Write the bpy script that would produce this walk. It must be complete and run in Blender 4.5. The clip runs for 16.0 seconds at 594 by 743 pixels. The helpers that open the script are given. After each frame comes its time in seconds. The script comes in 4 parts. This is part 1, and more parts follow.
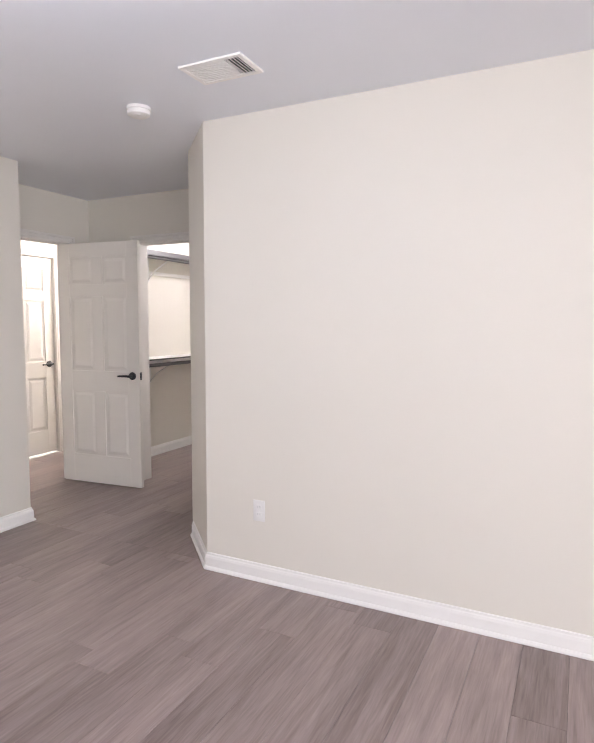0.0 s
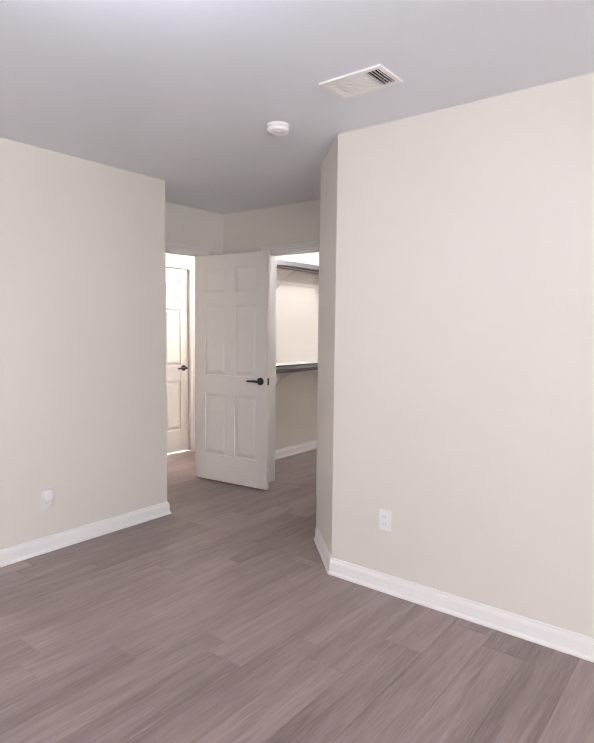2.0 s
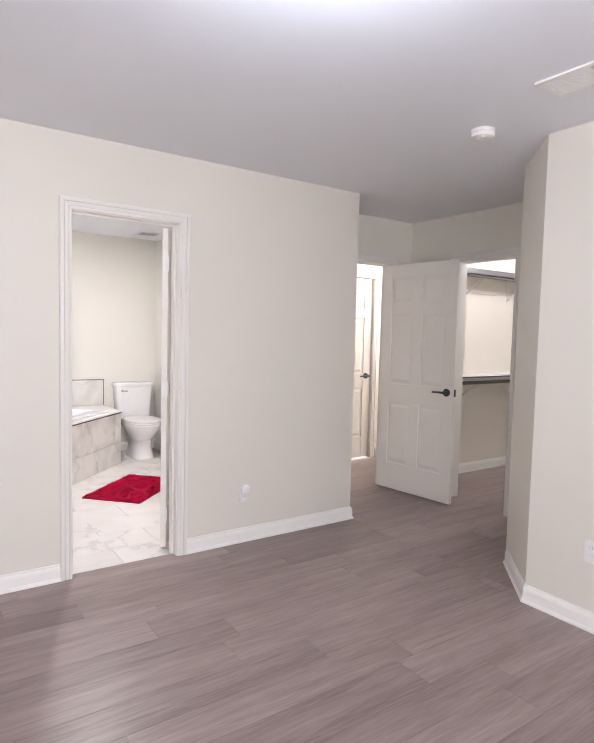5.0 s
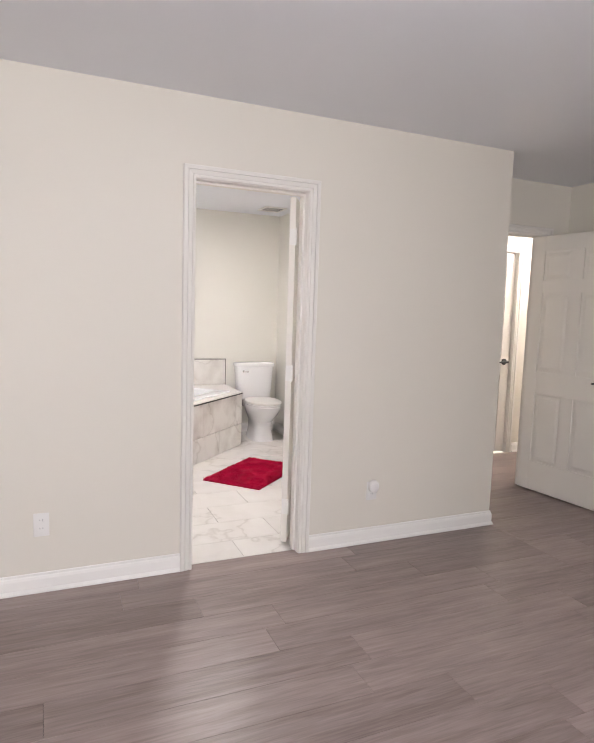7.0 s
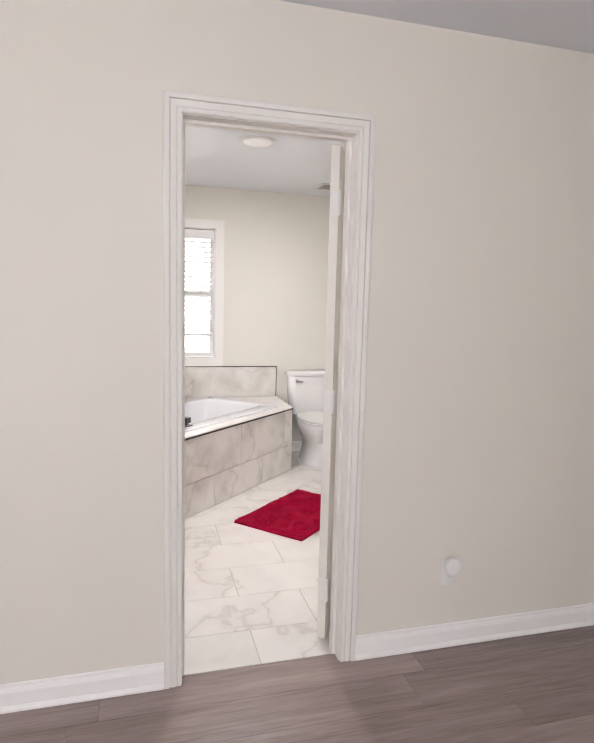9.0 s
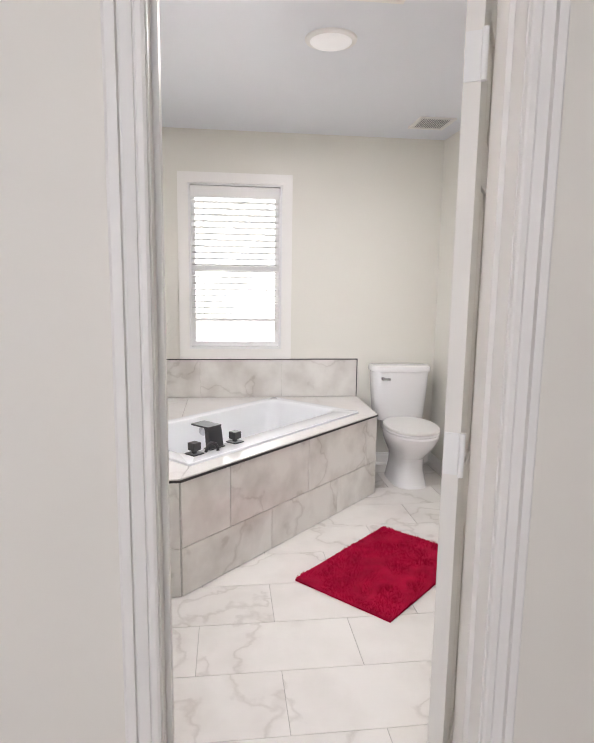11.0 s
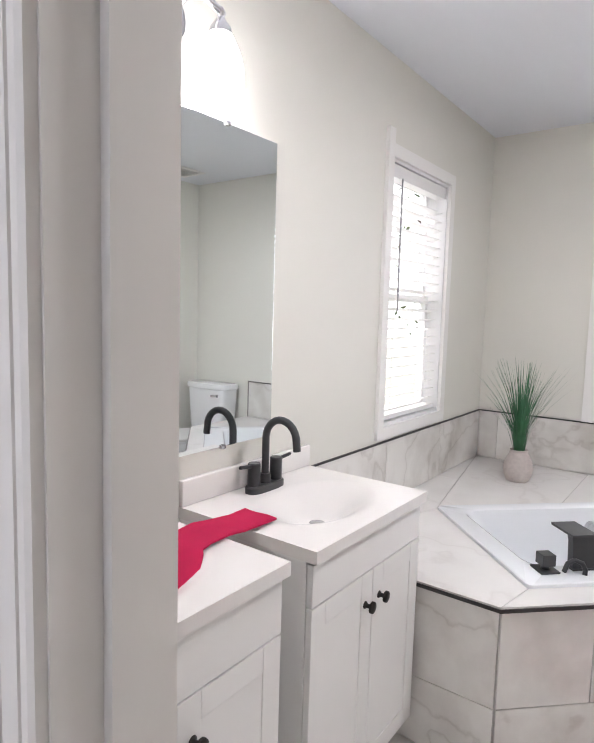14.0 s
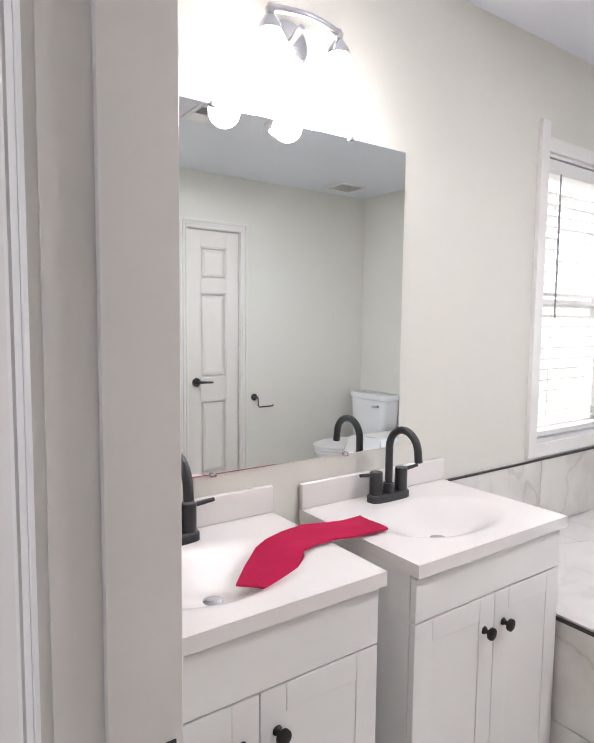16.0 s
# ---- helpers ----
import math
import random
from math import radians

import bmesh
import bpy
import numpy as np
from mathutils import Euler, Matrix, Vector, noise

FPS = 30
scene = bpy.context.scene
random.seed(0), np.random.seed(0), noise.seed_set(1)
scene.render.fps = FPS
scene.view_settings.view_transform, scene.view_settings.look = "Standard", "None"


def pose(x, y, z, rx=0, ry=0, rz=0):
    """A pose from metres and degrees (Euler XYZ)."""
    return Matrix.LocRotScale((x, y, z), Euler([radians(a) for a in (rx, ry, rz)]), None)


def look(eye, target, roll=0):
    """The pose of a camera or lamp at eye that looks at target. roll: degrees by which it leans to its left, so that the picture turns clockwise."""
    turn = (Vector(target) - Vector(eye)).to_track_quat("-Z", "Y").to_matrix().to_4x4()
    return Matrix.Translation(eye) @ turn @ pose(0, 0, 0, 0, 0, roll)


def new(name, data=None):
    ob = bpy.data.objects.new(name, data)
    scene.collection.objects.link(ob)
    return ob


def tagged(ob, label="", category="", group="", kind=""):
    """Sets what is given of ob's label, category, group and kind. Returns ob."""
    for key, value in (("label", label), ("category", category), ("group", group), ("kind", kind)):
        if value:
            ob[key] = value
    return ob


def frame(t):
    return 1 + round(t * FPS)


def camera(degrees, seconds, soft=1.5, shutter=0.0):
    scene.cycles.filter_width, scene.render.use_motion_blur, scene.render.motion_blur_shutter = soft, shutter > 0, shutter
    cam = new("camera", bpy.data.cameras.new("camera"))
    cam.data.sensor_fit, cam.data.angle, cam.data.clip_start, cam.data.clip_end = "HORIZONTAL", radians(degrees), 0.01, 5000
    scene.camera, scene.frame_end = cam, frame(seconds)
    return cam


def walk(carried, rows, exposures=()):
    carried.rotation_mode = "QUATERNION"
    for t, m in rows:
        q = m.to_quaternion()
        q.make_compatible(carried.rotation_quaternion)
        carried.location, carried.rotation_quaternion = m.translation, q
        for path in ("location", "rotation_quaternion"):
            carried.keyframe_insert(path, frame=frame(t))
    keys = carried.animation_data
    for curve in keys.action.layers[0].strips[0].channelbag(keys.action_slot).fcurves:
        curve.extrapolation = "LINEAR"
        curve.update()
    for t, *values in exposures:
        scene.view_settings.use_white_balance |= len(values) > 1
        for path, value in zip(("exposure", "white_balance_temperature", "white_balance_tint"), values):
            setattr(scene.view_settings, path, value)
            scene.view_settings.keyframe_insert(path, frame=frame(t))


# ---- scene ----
cam = camera(55.0, 16.0)
PATH = [
    (0, (0.345, 0.972, 1.387), (-0.541, 2.757, 1.214), 0.2),
    (0.5, (0.348, 0.966, 1.392), (-0.641, 2.696, 1.223), 0.2),
    (1, (0.327, 0.947, 1.386), (-0.751, 2.623, 1.225), 0.3),
    (1.5, (0.305, 0.936, 1.389), (-0.85, 2.562, 1.234), 0.5),
    (2, (0.294, 0.92, 1.393), (-0.934, 2.491, 1.243), 0.6),
    (2.5, (0.278, 0.903, 1.396), (-1.013, 2.423, 1.251), 0.8),
    (3, (0.261, 0.886, 1.394), (-1.096, 2.349, 1.254), 0.9),
    (3.5, (0.262, 0.868, 1.394), (-1.166, 2.263, 1.258), 1.1),
    (4, (0.253, 0.853, 1.397), (-1.242, 2.175, 1.263), 1.1),
    (4.5, (0.246, 0.837, 1.397), (-1.32, 2.075, 1.267), 1.2),
    (5, (0.232, 0.823, 1.401), (-1.406, 1.963, 1.268), 1.4),
    (5.2, (0.227, 0.816, 1.395), (-1.442, 1.909, 1.263), 1.5),
    (7.5, (-0.32, 1.034, 1.404), (-2.177, 1.745, 1.187), 1.7),
    (8, (-0.546, 1.203, 1.419), (-2.432, 1.838, 1.211), 1.6),
    (8.2, (-0.64, 1.256, 1.414), (-2.53, 1.87, 1.197), 1.6),
    (10.3, (-1.716, 1.648, 1.417), (-3.66, 2.04, 1.162), 1.2),
    (10.5, (-1.837, 1.655, 1.412), (-3.783, 2.028, 1.14), 1.2),
    (11, (-2.065, 1.712, 1.377), (-4.027, 1.957, 1.079), 0.8),
    (11.5, (-2.264, 1.809, 1.383), (-4.24, 1.897, 1.087), 1.0),
    (12, (-2.42, 1.858, 1.379), (-4.393, 1.703, 1.09), 1.1),
    (12.5, (-2.589, 1.905, 1.361), (-4.516, 1.445, 1.094), 1.2),
    (13, (-2.686, 1.979, 1.379), (-4.508, 1.196, 1.123), 1.6),
    (13.5, (-2.766, 2.004, 1.387), (-4.473, 0.986, 1.163), 1.6),
    (14, (-2.824, 1.965, 1.38), (-4.422, 0.778, 1.181), 1.6),
    (14.5, (-2.855, 1.991, 1.383), (-4.326, 0.652, 1.175), 1.5),
    (15, (-2.891, 2.051, 1.379), (-4.245, 0.591, 1.185), 1.3),
    (15.5, (-2.921, 2.097, 1.381), (-4.154, 0.533, 1.197), 0.9),
    (16, (-2.934, 2.109, 1.377), (-4.076, 0.476, 1.207), 0.6),
]
walk(cam, [(t, look(eye, target, roll)) for t, eye, target, roll in PATH], exposures=[(0, 1.12, 6690, 19), (5.2, 1.04, 6690, 19), (7.5, 0.83, 7000, 18), (8.2, 0.85, 7000, 18), (10.3, 0.68, 6680, 16.5), (11.5, 0.75, 6680, 16), (12.5, 0.62, 6400, 16), (16, 0.66, 6400, 17)])

# ---- world, daylight, lamps ----
world = bpy.data.worlds.new("world")
scene.world = world
world.use_nodes = True
wn = world.node_tree
sky = wn.nodes.new("ShaderNodeTexSky")
sky.sky_type, sky.sun_disc = "NISHITA", False
sky.sun_elevation, sky.sun_rotation = radians(50), radians(200)
sky.dust_density = 3.0
wn.nodes["Background"].inputs[1].default_value = 0.15
wn.links.new(sky.outputs[0], wn.nodes["Background"].inputs[0])

sun = new("sun", bpy.data.lights.new("sun", "SUN"))
sun.data.energy, sun.data.angle, sun.data.color = 3.5, radians(12), (1, 0.96, 0.9)
sun.matrix_world = look((4, -8, 14), (0, 0, 0))


def area(name, eye, target, w, h, watts, colour):
    lamp = new(name, bpy.data.lights.new(name, "AREA"))
    lamp.data.shape, lamp.data.size, lamp.data.size_y = "RECTANGLE", w, h
    lamp.data.energy, lamp.data.color = watts, colour
    lamp.matrix_world = look(eye, target)
    return lamp


def bulb(name, place, watts, colour, radius):
    lamp = new(name, bpy.data.lights.new(name, "POINT"))
    lamp.data.energy, lamp.data.color, lamp.data.shadow_soft_size = watts, colour, radius
    lamp.location = place
    return lamp


# sky light of the bedroom window behind the walker, and of the two bathroom windows
area("bedroom_window_light", (2.73, 0.2, 1.37), (0.0, 0.2, 1.3), 2.1, 1.45, 60, (0.91, 0.955, 1.0))
area("bath_far_window_light", (-8.6, 1.77, 1.75), (-6.1, 1.77, 1.5), 3.0, 2.2, 32, (0.95, 0.98, 1.0))
area("bath_side_window_light", (-5.29, -1.6, 1.8), (-5.29, 0.8, 1.5), 2.6, 2.2, 25, (0.95, 0.98, 1.0))
# lamps
# added fill under the ceiling disc, which is itself off, to brighten the bathroom
bath_fill = area("bath_fill_lamp", (-4.70, 2.17, 2.408), (-4.70, 2.17, 0), 0.17, 0.17, 13, (0.97, 0.98, 1.0))
bath_fill.data.shape = "DISK"
# unseen lamp, added to make the bluish glow on the bedroom ceiling
bulb("bedroom_glow_lamp", (-0.85, 1.65, 2.17), 13, (0.78, 0.88, 1.0), 0.10)
bulb("hall_lamp", (-4.12, 5.75, 2.2), 22, (1.0, 0.99, 0.97), 0.08)
bulb("closet_lamp", (-2.75, 5.75, 2.25), 13, (0.97, 0.98, 1.0), 0.08)
for lx in (-3.905, -3.695):
    bulb("vanity_lamp", (lx, 0.96, 1.955), 1.8, (1.0, 0.985, 0.98), 0.045)


# ---- materials ----
def mat(name, colour, rough=0.5, metal=0.0, vary=0.06, scale=3.0, bump=0.0, bump_scale=200.0, coat=0.0, spec=0.5, rand=0.0):
    """Principled paint with broad and fine variation and a fine relief."""
    m = bpy.data.materials.new(name)
    m.use_nodes = True
    n, l = m.node_tree.nodes, m.node_tree.links
    p = n["Principled BSDF"]
    p.inputs["Metallic"].default_value = metal
    p.inputs["Coat Weight"].default_value = coat
    p.inputs["Specular IOR Level"].default_value = spec
    tc = n.new("ShaderNodeTexCoord")
    big, fine = n.new("ShaderNodeTexNoise"), n.new("ShaderNodeTexNoise")
    big.inputs["Scale"].default_value, fine.inputs["Scale"].default_value = scale, bump_scale
    big.inputs["Detail"].default_value = 5
    for t in (big, fine):
        l.new(tc.outputs["Object"], t.inputs["Vector"])
    ramp = n.new("ShaderNodeMix")
    ramp.data_type = "RGBA"
    ramp.inputs[6].default_value = (*[c * (1 - vary) for c in colour], 1)
    ramp.inputs[7].default_value = (*[min(1, c * (1 + vary)) for c in colour], 1)
    l.new(big.outputs["Fac"], ramp.inputs[0])
    l.new(ramp.outputs[2], p.inputs["Base Color"])
    mr = n.new("ShaderNodeMapRange")
    mr.inputs["To Min"].default_value, mr.inputs["To Max"].default_value = max(0, rough - 0.05), min(1, rough + 0.05)
    l.new(big.outputs["Fac"], mr.inputs["Value"])
    l.new(mr.outputs[0], p.inputs["Roughness"])
    if bump:
        b = n.new("ShaderNodeBump")
        b.inputs["Strength"].default_value, b.inputs["Distance"].default_value = bump, 0.002
        l.new(fine.outputs["Fac"], b.inputs["Height"])
        l.new(b.outputs[0], p.inputs["Normal"])
    return m


def marble(name, base, vein, rough, strength=0.7, cloudy=0.45):
    """Polished porcelain with soft clouds and thin branching veins, shifted from piece to piece."""
    m = bpy.data.materials.new(name)
    m.use_nodes = True
    n, l = m.node_tree.nodes, m.node_tree.links
    p = n["Principled BSDF"]
    p.inputs["Roughness"].default_value = rough
    geo, info = n.new("ShaderNodeNewGeometry"), n.new("ShaderNodeObjectInfo")
    off = n.new("ShaderNodeVectorMath")
    off.operation = "MULTIPLY_ADD"
    off.inputs[1].default_value = (1, 1, 1)
    comb = n.new("ShaderNodeVectorMath")
    comb.operation = "SCALE"
    comb.inputs[0].default_value = (17, 31, 23)
    l.new(info.outputs["Random"], comb.inputs["Scale"])
    l.new(geo.outputs["Position"], off.inputs[0])
    l.new(comb.outputs[0], off.inputs[2])
    warp = n.new("ShaderNodeTexNoise")
    warp.inputs["Scale"].default_value, warp.inputs["Detail"].default_value = 2.5, 6
    l.new(off.outputs[0], warp.inputs["Vector"])
    add = n.new("ShaderNodeMix")
    add.data_type = "RGBA"
    add.blend_type = "ADD"
    add.inputs[0].default_value = 0.5
    l.new(off.outputs[0], add.inputs[6])
    l.new(warp.outputs["Color"], add.inputs[7])
    ridge = n.new("ShaderNodeTexNoise")
    ridge.inputs["Scale"].default_value, ridge.inputs["Detail"].default_value = 1.6, 3
    l.new(add.outputs[2], ridge.inputs["Vector"])
    r = n.new("ShaderNodeValToRGB")
    e = r.color_ramp.elements
    e[0].position, e[0].color = 0.44, (0, 0, 0, 1)
    e[1].position, e[1].color = 0.56, (0, 0, 0, 1)
    for pos, v in ((0.485, 0.15), (0.5, 0.85), (0.512, 0.2)):
        k = e.new(pos)
        k.color = (v, v, v, 1)
    l.new(ridge.outputs["Fac"], r.inputs[0])
    cloud = n.new("ShaderNodeTexNoise")
    cloud.inputs["Scale"].default_value, cloud.inputs["Detail"].default_value = 4.2, 10
    l.new(off.outputs[0], cloud.inputs["Vector"])
    cr = n.new("ShaderNodeMapRange")
    cr.inputs["From Min"].default_value, cr.inputs["From Max"].default_value = 0.42, 0.72
    cr.inputs["To Max"].default_value = cloudy
    l.new(cloud.outputs["Fac"], cr.inputs["Value"])
    mx = n.new("ShaderNodeMath")
    mx.operation = "MULTIPLY_ADD"
    mx.inputs[1].default_value = strength
    l.new(r.outputs[0], mx.inputs[0])
    l.new(cr.outputs[0], mx.inputs[2])
    c = n.new("ShaderNodeMix")
    c.data_type = "RGBA"
    c.clamp_factor = True
    c.inputs[6].default_value, c.inputs[7].default_value = (*base, 1), (*vein, 1)
    l.new(mx.outputs[0], c.inputs[0])
    l.new(c.outputs[2], p.inputs["Base Color"])
    return m


def plank_wood(name):
    """Grey-brown vinyl plank with long grain along y, each plank of its own tone."""
    m = bpy.data.materials.new(name)
    m.use_nodes = True
    n, l = m.node_tree.nodes, m.node_tree.links
    p = n["Principled BSDF"]
    geo, info = n.new("ShaderNodeNewGeometry"), n.new("ShaderNodeObjectInfo")
    sc = n.new("ShaderNodeVectorMath")
    sc.operation = "SCALE"
    sc.inputs[0].default_value = (13, 29, 7)
    l.new(info.outputs["Random"], sc.inputs["Scale"])
    add = n.new("ShaderNodeVectorMath")
    l.new(geo.outputs["Position"], add.inputs[0])
    l.new(sc.outputs[0], add.inputs[1])
    outs = []
    for stretch, detail in (((26, 1.8, 1), 9), ((120, 7.0, 1), 5), ((7.0, 0.8, 1), 4)):
        mp = n.new("ShaderNodeMapping")
        mp.inputs["Scale"].default_value = stretch
        l.new(add.outputs[0], mp.inputs["Vector"])
        t = n.new("ShaderNodeTexNoise")
        t.inputs["Scale"].default_value, t.inputs["Detail"].default_value, t.inputs["Distortion"].default_value = 1.0, detail, 0.6
        l.new(mp.outputs[0], t.inputs["Vector"])
        outs.append(t)
    m1 = n.new("ShaderNodeMath")
    m1.operation = "MULTIPLY_ADD"
    m1.inputs[1].default_value = 0.40
    wide = n.new("ShaderNodeMath")
    wide.operation = "MULTIPLY"
    wide.inputs[1].default_value = 0.30
    l.new(outs[2].outputs["Fac"], wide.inputs[0])
    l.new(wide.outputs[0], m1.inputs[2])
    l.new(outs[1].outputs["Fac"], m1.inputs[0])
    m2 = n.new("ShaderNodeMath")
    m2.operation = "MULTIPLY_ADD"
    m2.inputs[1].default_value = 0.50
    l.new(outs[0].outputs["Fac"], m2.inputs[0])
    l.new(m1.outputs[0], m2.inputs[2])
    m3 = n.new("ShaderNodeMath")
    m3.operation = "MULTIPLY_ADD"
    m3.inputs[1].default_value = 0.16
    l.new(info.outputs["Random"], m3.inputs[0])
    l.new(m2.outputs[0], m3.inputs[2])
    r = n.new("ShaderNodeValToRGB")
    e = r.color_ramp.elements
    e[0].position, e[0].color = 0.44, FLOOR_DARK
    e[1].position, e[1].color = 0.90, FLOOR_LIGHT
    l.new(m3.outputs[0], r.inputs[0])
    l.new(r.outputs[0], p.inputs["Base Color"])
    mr = n.new("ShaderNodeMapRange")
    mr.inputs["To Min"].default_value, mr.inputs["To Max"].default_value = 0.29, 0.40
    l.new(outs[0].outputs["Fac"], mr.inputs["Value"])
    l.new(mr.outputs[0], p.inputs["Roughness"])
    b = n.new("ShaderNodeBump")
    b.inputs["Strength"].default_value, b.inputs["Distance"].default_value = 0.15, 0.001
    l.new(outs[1].outputs["Fac"], b.inputs["Height"])
    l.new(b.outputs[0], p.inputs["Normal"])
    return m


def glow(name, colour, strength):
    m = bpy.data.materials.new(name)
    m.use_nodes = True
    p = m.node_tree.nodes["Principled BSDF"]
    p.inputs["Base Color"].default_value = (0.9, 0.9, 0.9, 1)
    p.inputs["Emission Color"].default_value, p.inputs["Emission Strength"].default_value = (*colour, 1), strength
    return m


def clear_glass(name):
    m = bpy.data.materials.new(name)
    m.use_nodes = True
    p = m.node_tree.nodes["Principled BSDF"]
    p.inputs["Transmission Weight"].default_value, p.inputs["Roughness"].default_value, p.inputs["IOR"].default_value = 1.0, 0.0, 1.1
    p.inputs["Base Color"].default_value = (0.97, 0.99, 0.98, 1)
    return m


FLOOR_DARK, FLOOR_LIGHT = (0.165, 0.121, 0.112, 1), (0.40, 0.312, 0.293, 1)
WALL = mat("cream_wall_paint", (0.755, 0.72, 0.65), 0.55, vary=0.02, scale=1.2, bump=0.06, bump_scale=260)
BATHWALL = mat("bath_wall_paint", (0.77, 0.755, 0.695), 0.5, vary=0.02, scale=1.2, bump=0.06, bump_scale=260)
CEIL = mat("ceiling_paint", (0.79, 0.815, 0.865), 0.42, vary=0.02, scale=1.5, bump=0.18, bump_scale=90)
TRIM = mat("white_trim_paint", (0.87, 0.855, 0.83), 0.32, vary=0.02, scale=4, bump=0.03, bump_scale=120)
CASEPAINT = mat("cream_white_casing_paint", (0.80, 0.775, 0.735), 0.5, vary=0.015, scale=1.5)
DOORPAINT = mat("white_door_paint", (0.80, 0.77, 0.72), 0.38, vary=0.02, scale=5, bump=0.08, bump_scale=150)
CABINET = mat("white_cabinet_lacquer", (0.83, 0.82, 0.80), 0.42, vary=0.01, scale=4)
SOLID = mat("cultured_marble_white", (0.82, 0.79, 0.765), 0.22, vary=0.015, scale=6)
CERAMIC = mat("white_vitreous_china", (0.85, 0.85, 0.86), 0.08, vary=0.01, scale=4, coat=0.4)
ACRYLIC = mat("white_tub_acrylic", (0.84, 0.86, 0.88), 0.15, vary=0.01, scale=4, coat=0.3)
BLACK = mat("matte_black_metal", (0.022, 0.024, 0.027), 0.35, vary=0.15, scale=30, spec=0.6)
BRONZE = mat("dark_bronze_metal", (0.03, 0.026, 0.024), 0.32, metal=0.6, vary=0.2, scale=30)
DARKTRIM = mat("dark_metal_edge_trim", (0.035, 0.032, 0.032), 0.4, vary=0.2, scale=20)
CHROME = mat("brushed_nickel", (0.62, 0.62, 0.64), 0.22, metal=1.0, vary=0.05, scale=40)
GUN = mat("grey_rail_metal_and_edge_shade", (0.10, 0.097, 0.097), 0.4, metal=0.3, vary=0.1, scale=20)
PLASTIC = mat("white_plastic", (0.82, 0.81, 0.79), 0.35, vary=0.02, scale=10)
VINYL = mat("white_vinyl_window", (0.82, 0.82, 0.82), 0.35, vary=0.02, scale=8)
SLAT = mat("white_blind_slat", (0.84, 0.84, 0.83), 0.4, vary=0.02, scale=12)
DUCTSHADE = mat("dark_duct_shade", (0.02, 0.02, 0.02), 0.8, vary=0.1)
# grey of the blind's wand, and painted shade for outlet slots and vent backs
GREY_SHADE_WAND = mat("grey_recess_shade_and_wand", (0.32, 0.32, 0.33), 0.5, vary=0.05)
REDRUG = mat("crimson_plush_pile", (0.44, 0.008, 0.045), 0.95, vary=0.55, scale=9, bump=1.0, bump_scale=420, spec=0.1)
REDCLOTH = mat("crimson_cotton", (0.50, 0.018, 0.075), 0.9, vary=0.15, scale=25, bump=0.5, bump_scale=600, spec=0.15)
LEAF = mat("green_grass_blade", (0.045, 0.17, 0.075), 0.5, vary=0.5, scale=25)
POT = mat("speckled_stone_pot", (0.55, 0.49, 0.46), 0.65, vary=0.18, scale=60, bump=0.3, bump_scale=160)
GROUT = mat("light_grout", (0.50, 0.48, 0.46), 0.85, vary=0.06, scale=30)
SUBFLOOR = mat("plank_joint_shadow", (0.06, 0.05, 0.05), 0.8, vary=0.1)
HOSE = mat("grey_braided_hose", (0.35, 0.35, 0.35), 0.4, metal=0.5, vary=0.1)
MARBLE_FLOOR = marble("marble_floor_porcelain", (0.84, 0.815, 0.785), (0.50, 0.46, 0.42), 0.16, 0.5, 0.22)
MARBLE_DECK = marble("marble_deck_porcelain", (0.82, 0.80, 0.78), (0.55, 0.51, 0.48), 0.16, 0.28, 0.2)
MARBLE_WALL = marble("marble_apron_porcelain", (0.82, 0.80, 0.765), (0.40, 0.355, 0.315), 0.16, 0.38, 0.5)
PLANK = plank_wood("grey_brown_vinyl_plank")
GRASS = mat("dry_lawn", (0.42, 0.40, 0.32), 0.9, vary=0.4, scale=3, bump=0.5, bump_scale=40)
FOLIAGE = mat("tree_foliage", (0.11, 0.13, 0.06), 0.7, vary=0.5, scale=4)
BARK = mat("tree_bark", (0.14, 0.10, 0.08), 0.9, vary=0.3, scale=8, bump=0.8, bump_scale=30)
FENCE = mat("weathered_fence_wood", (0.36, 0.30, 0.25), 0.85, vary=0.2, scale=6)
GLASS = clear_glass("window_glass")
LAMPGLASS = glow("lit_frosted_glass", (1.0, 0.98, 0.96), 7.0)
# faint glow added to the unlit disc to go with the fill
DIFFUSER = glow("diffuser_with_added_glow", (0.95, 0.97, 1.0), 0.10)
MIRROR = bpy.data.materials.new("silvered_mirror")
MIRROR.use_nodes = True
mp_ = MIRROR.node_tree.nodes["Principled BSDF"]
mp_.inputs["Metallic"].default_value, mp_.inputs["Roughness"].default_value = 1.0, 0.015
mp_.inputs["Base Color"].default_value = (0.84, 0.88, 0.88, 1)


# ---- mesh helpers ----
def mesh_of(bm, name, material, smooth=False):
    bmesh.ops.recalc_face_normals(bm, faces=bm.faces)
    me = bpy.data.meshes.new(name)
    bm.to_mesh(me)
    bm.free()
    me.materials.append(material)
    if smooth:
        me.shade_smooth()
        me.set_sharp_from_angle(angle=radians(38))
    return me


def thing(name, label, category, at=(0, 0, 0), turn=0, group="", kind=""):
    ob = new(name)
    ob.empty_display_size = 0.05
    ob.matrix_world = pose(*at, 0, 0, turn)
    return tagged(ob, label, category, group, kind)


def part(name, bm, material, parent, label="", smooth=True):
    ob = new(name, mesh_of(bm, name, material, smooth))
    ob.parent = parent
    return tagged(ob, label)


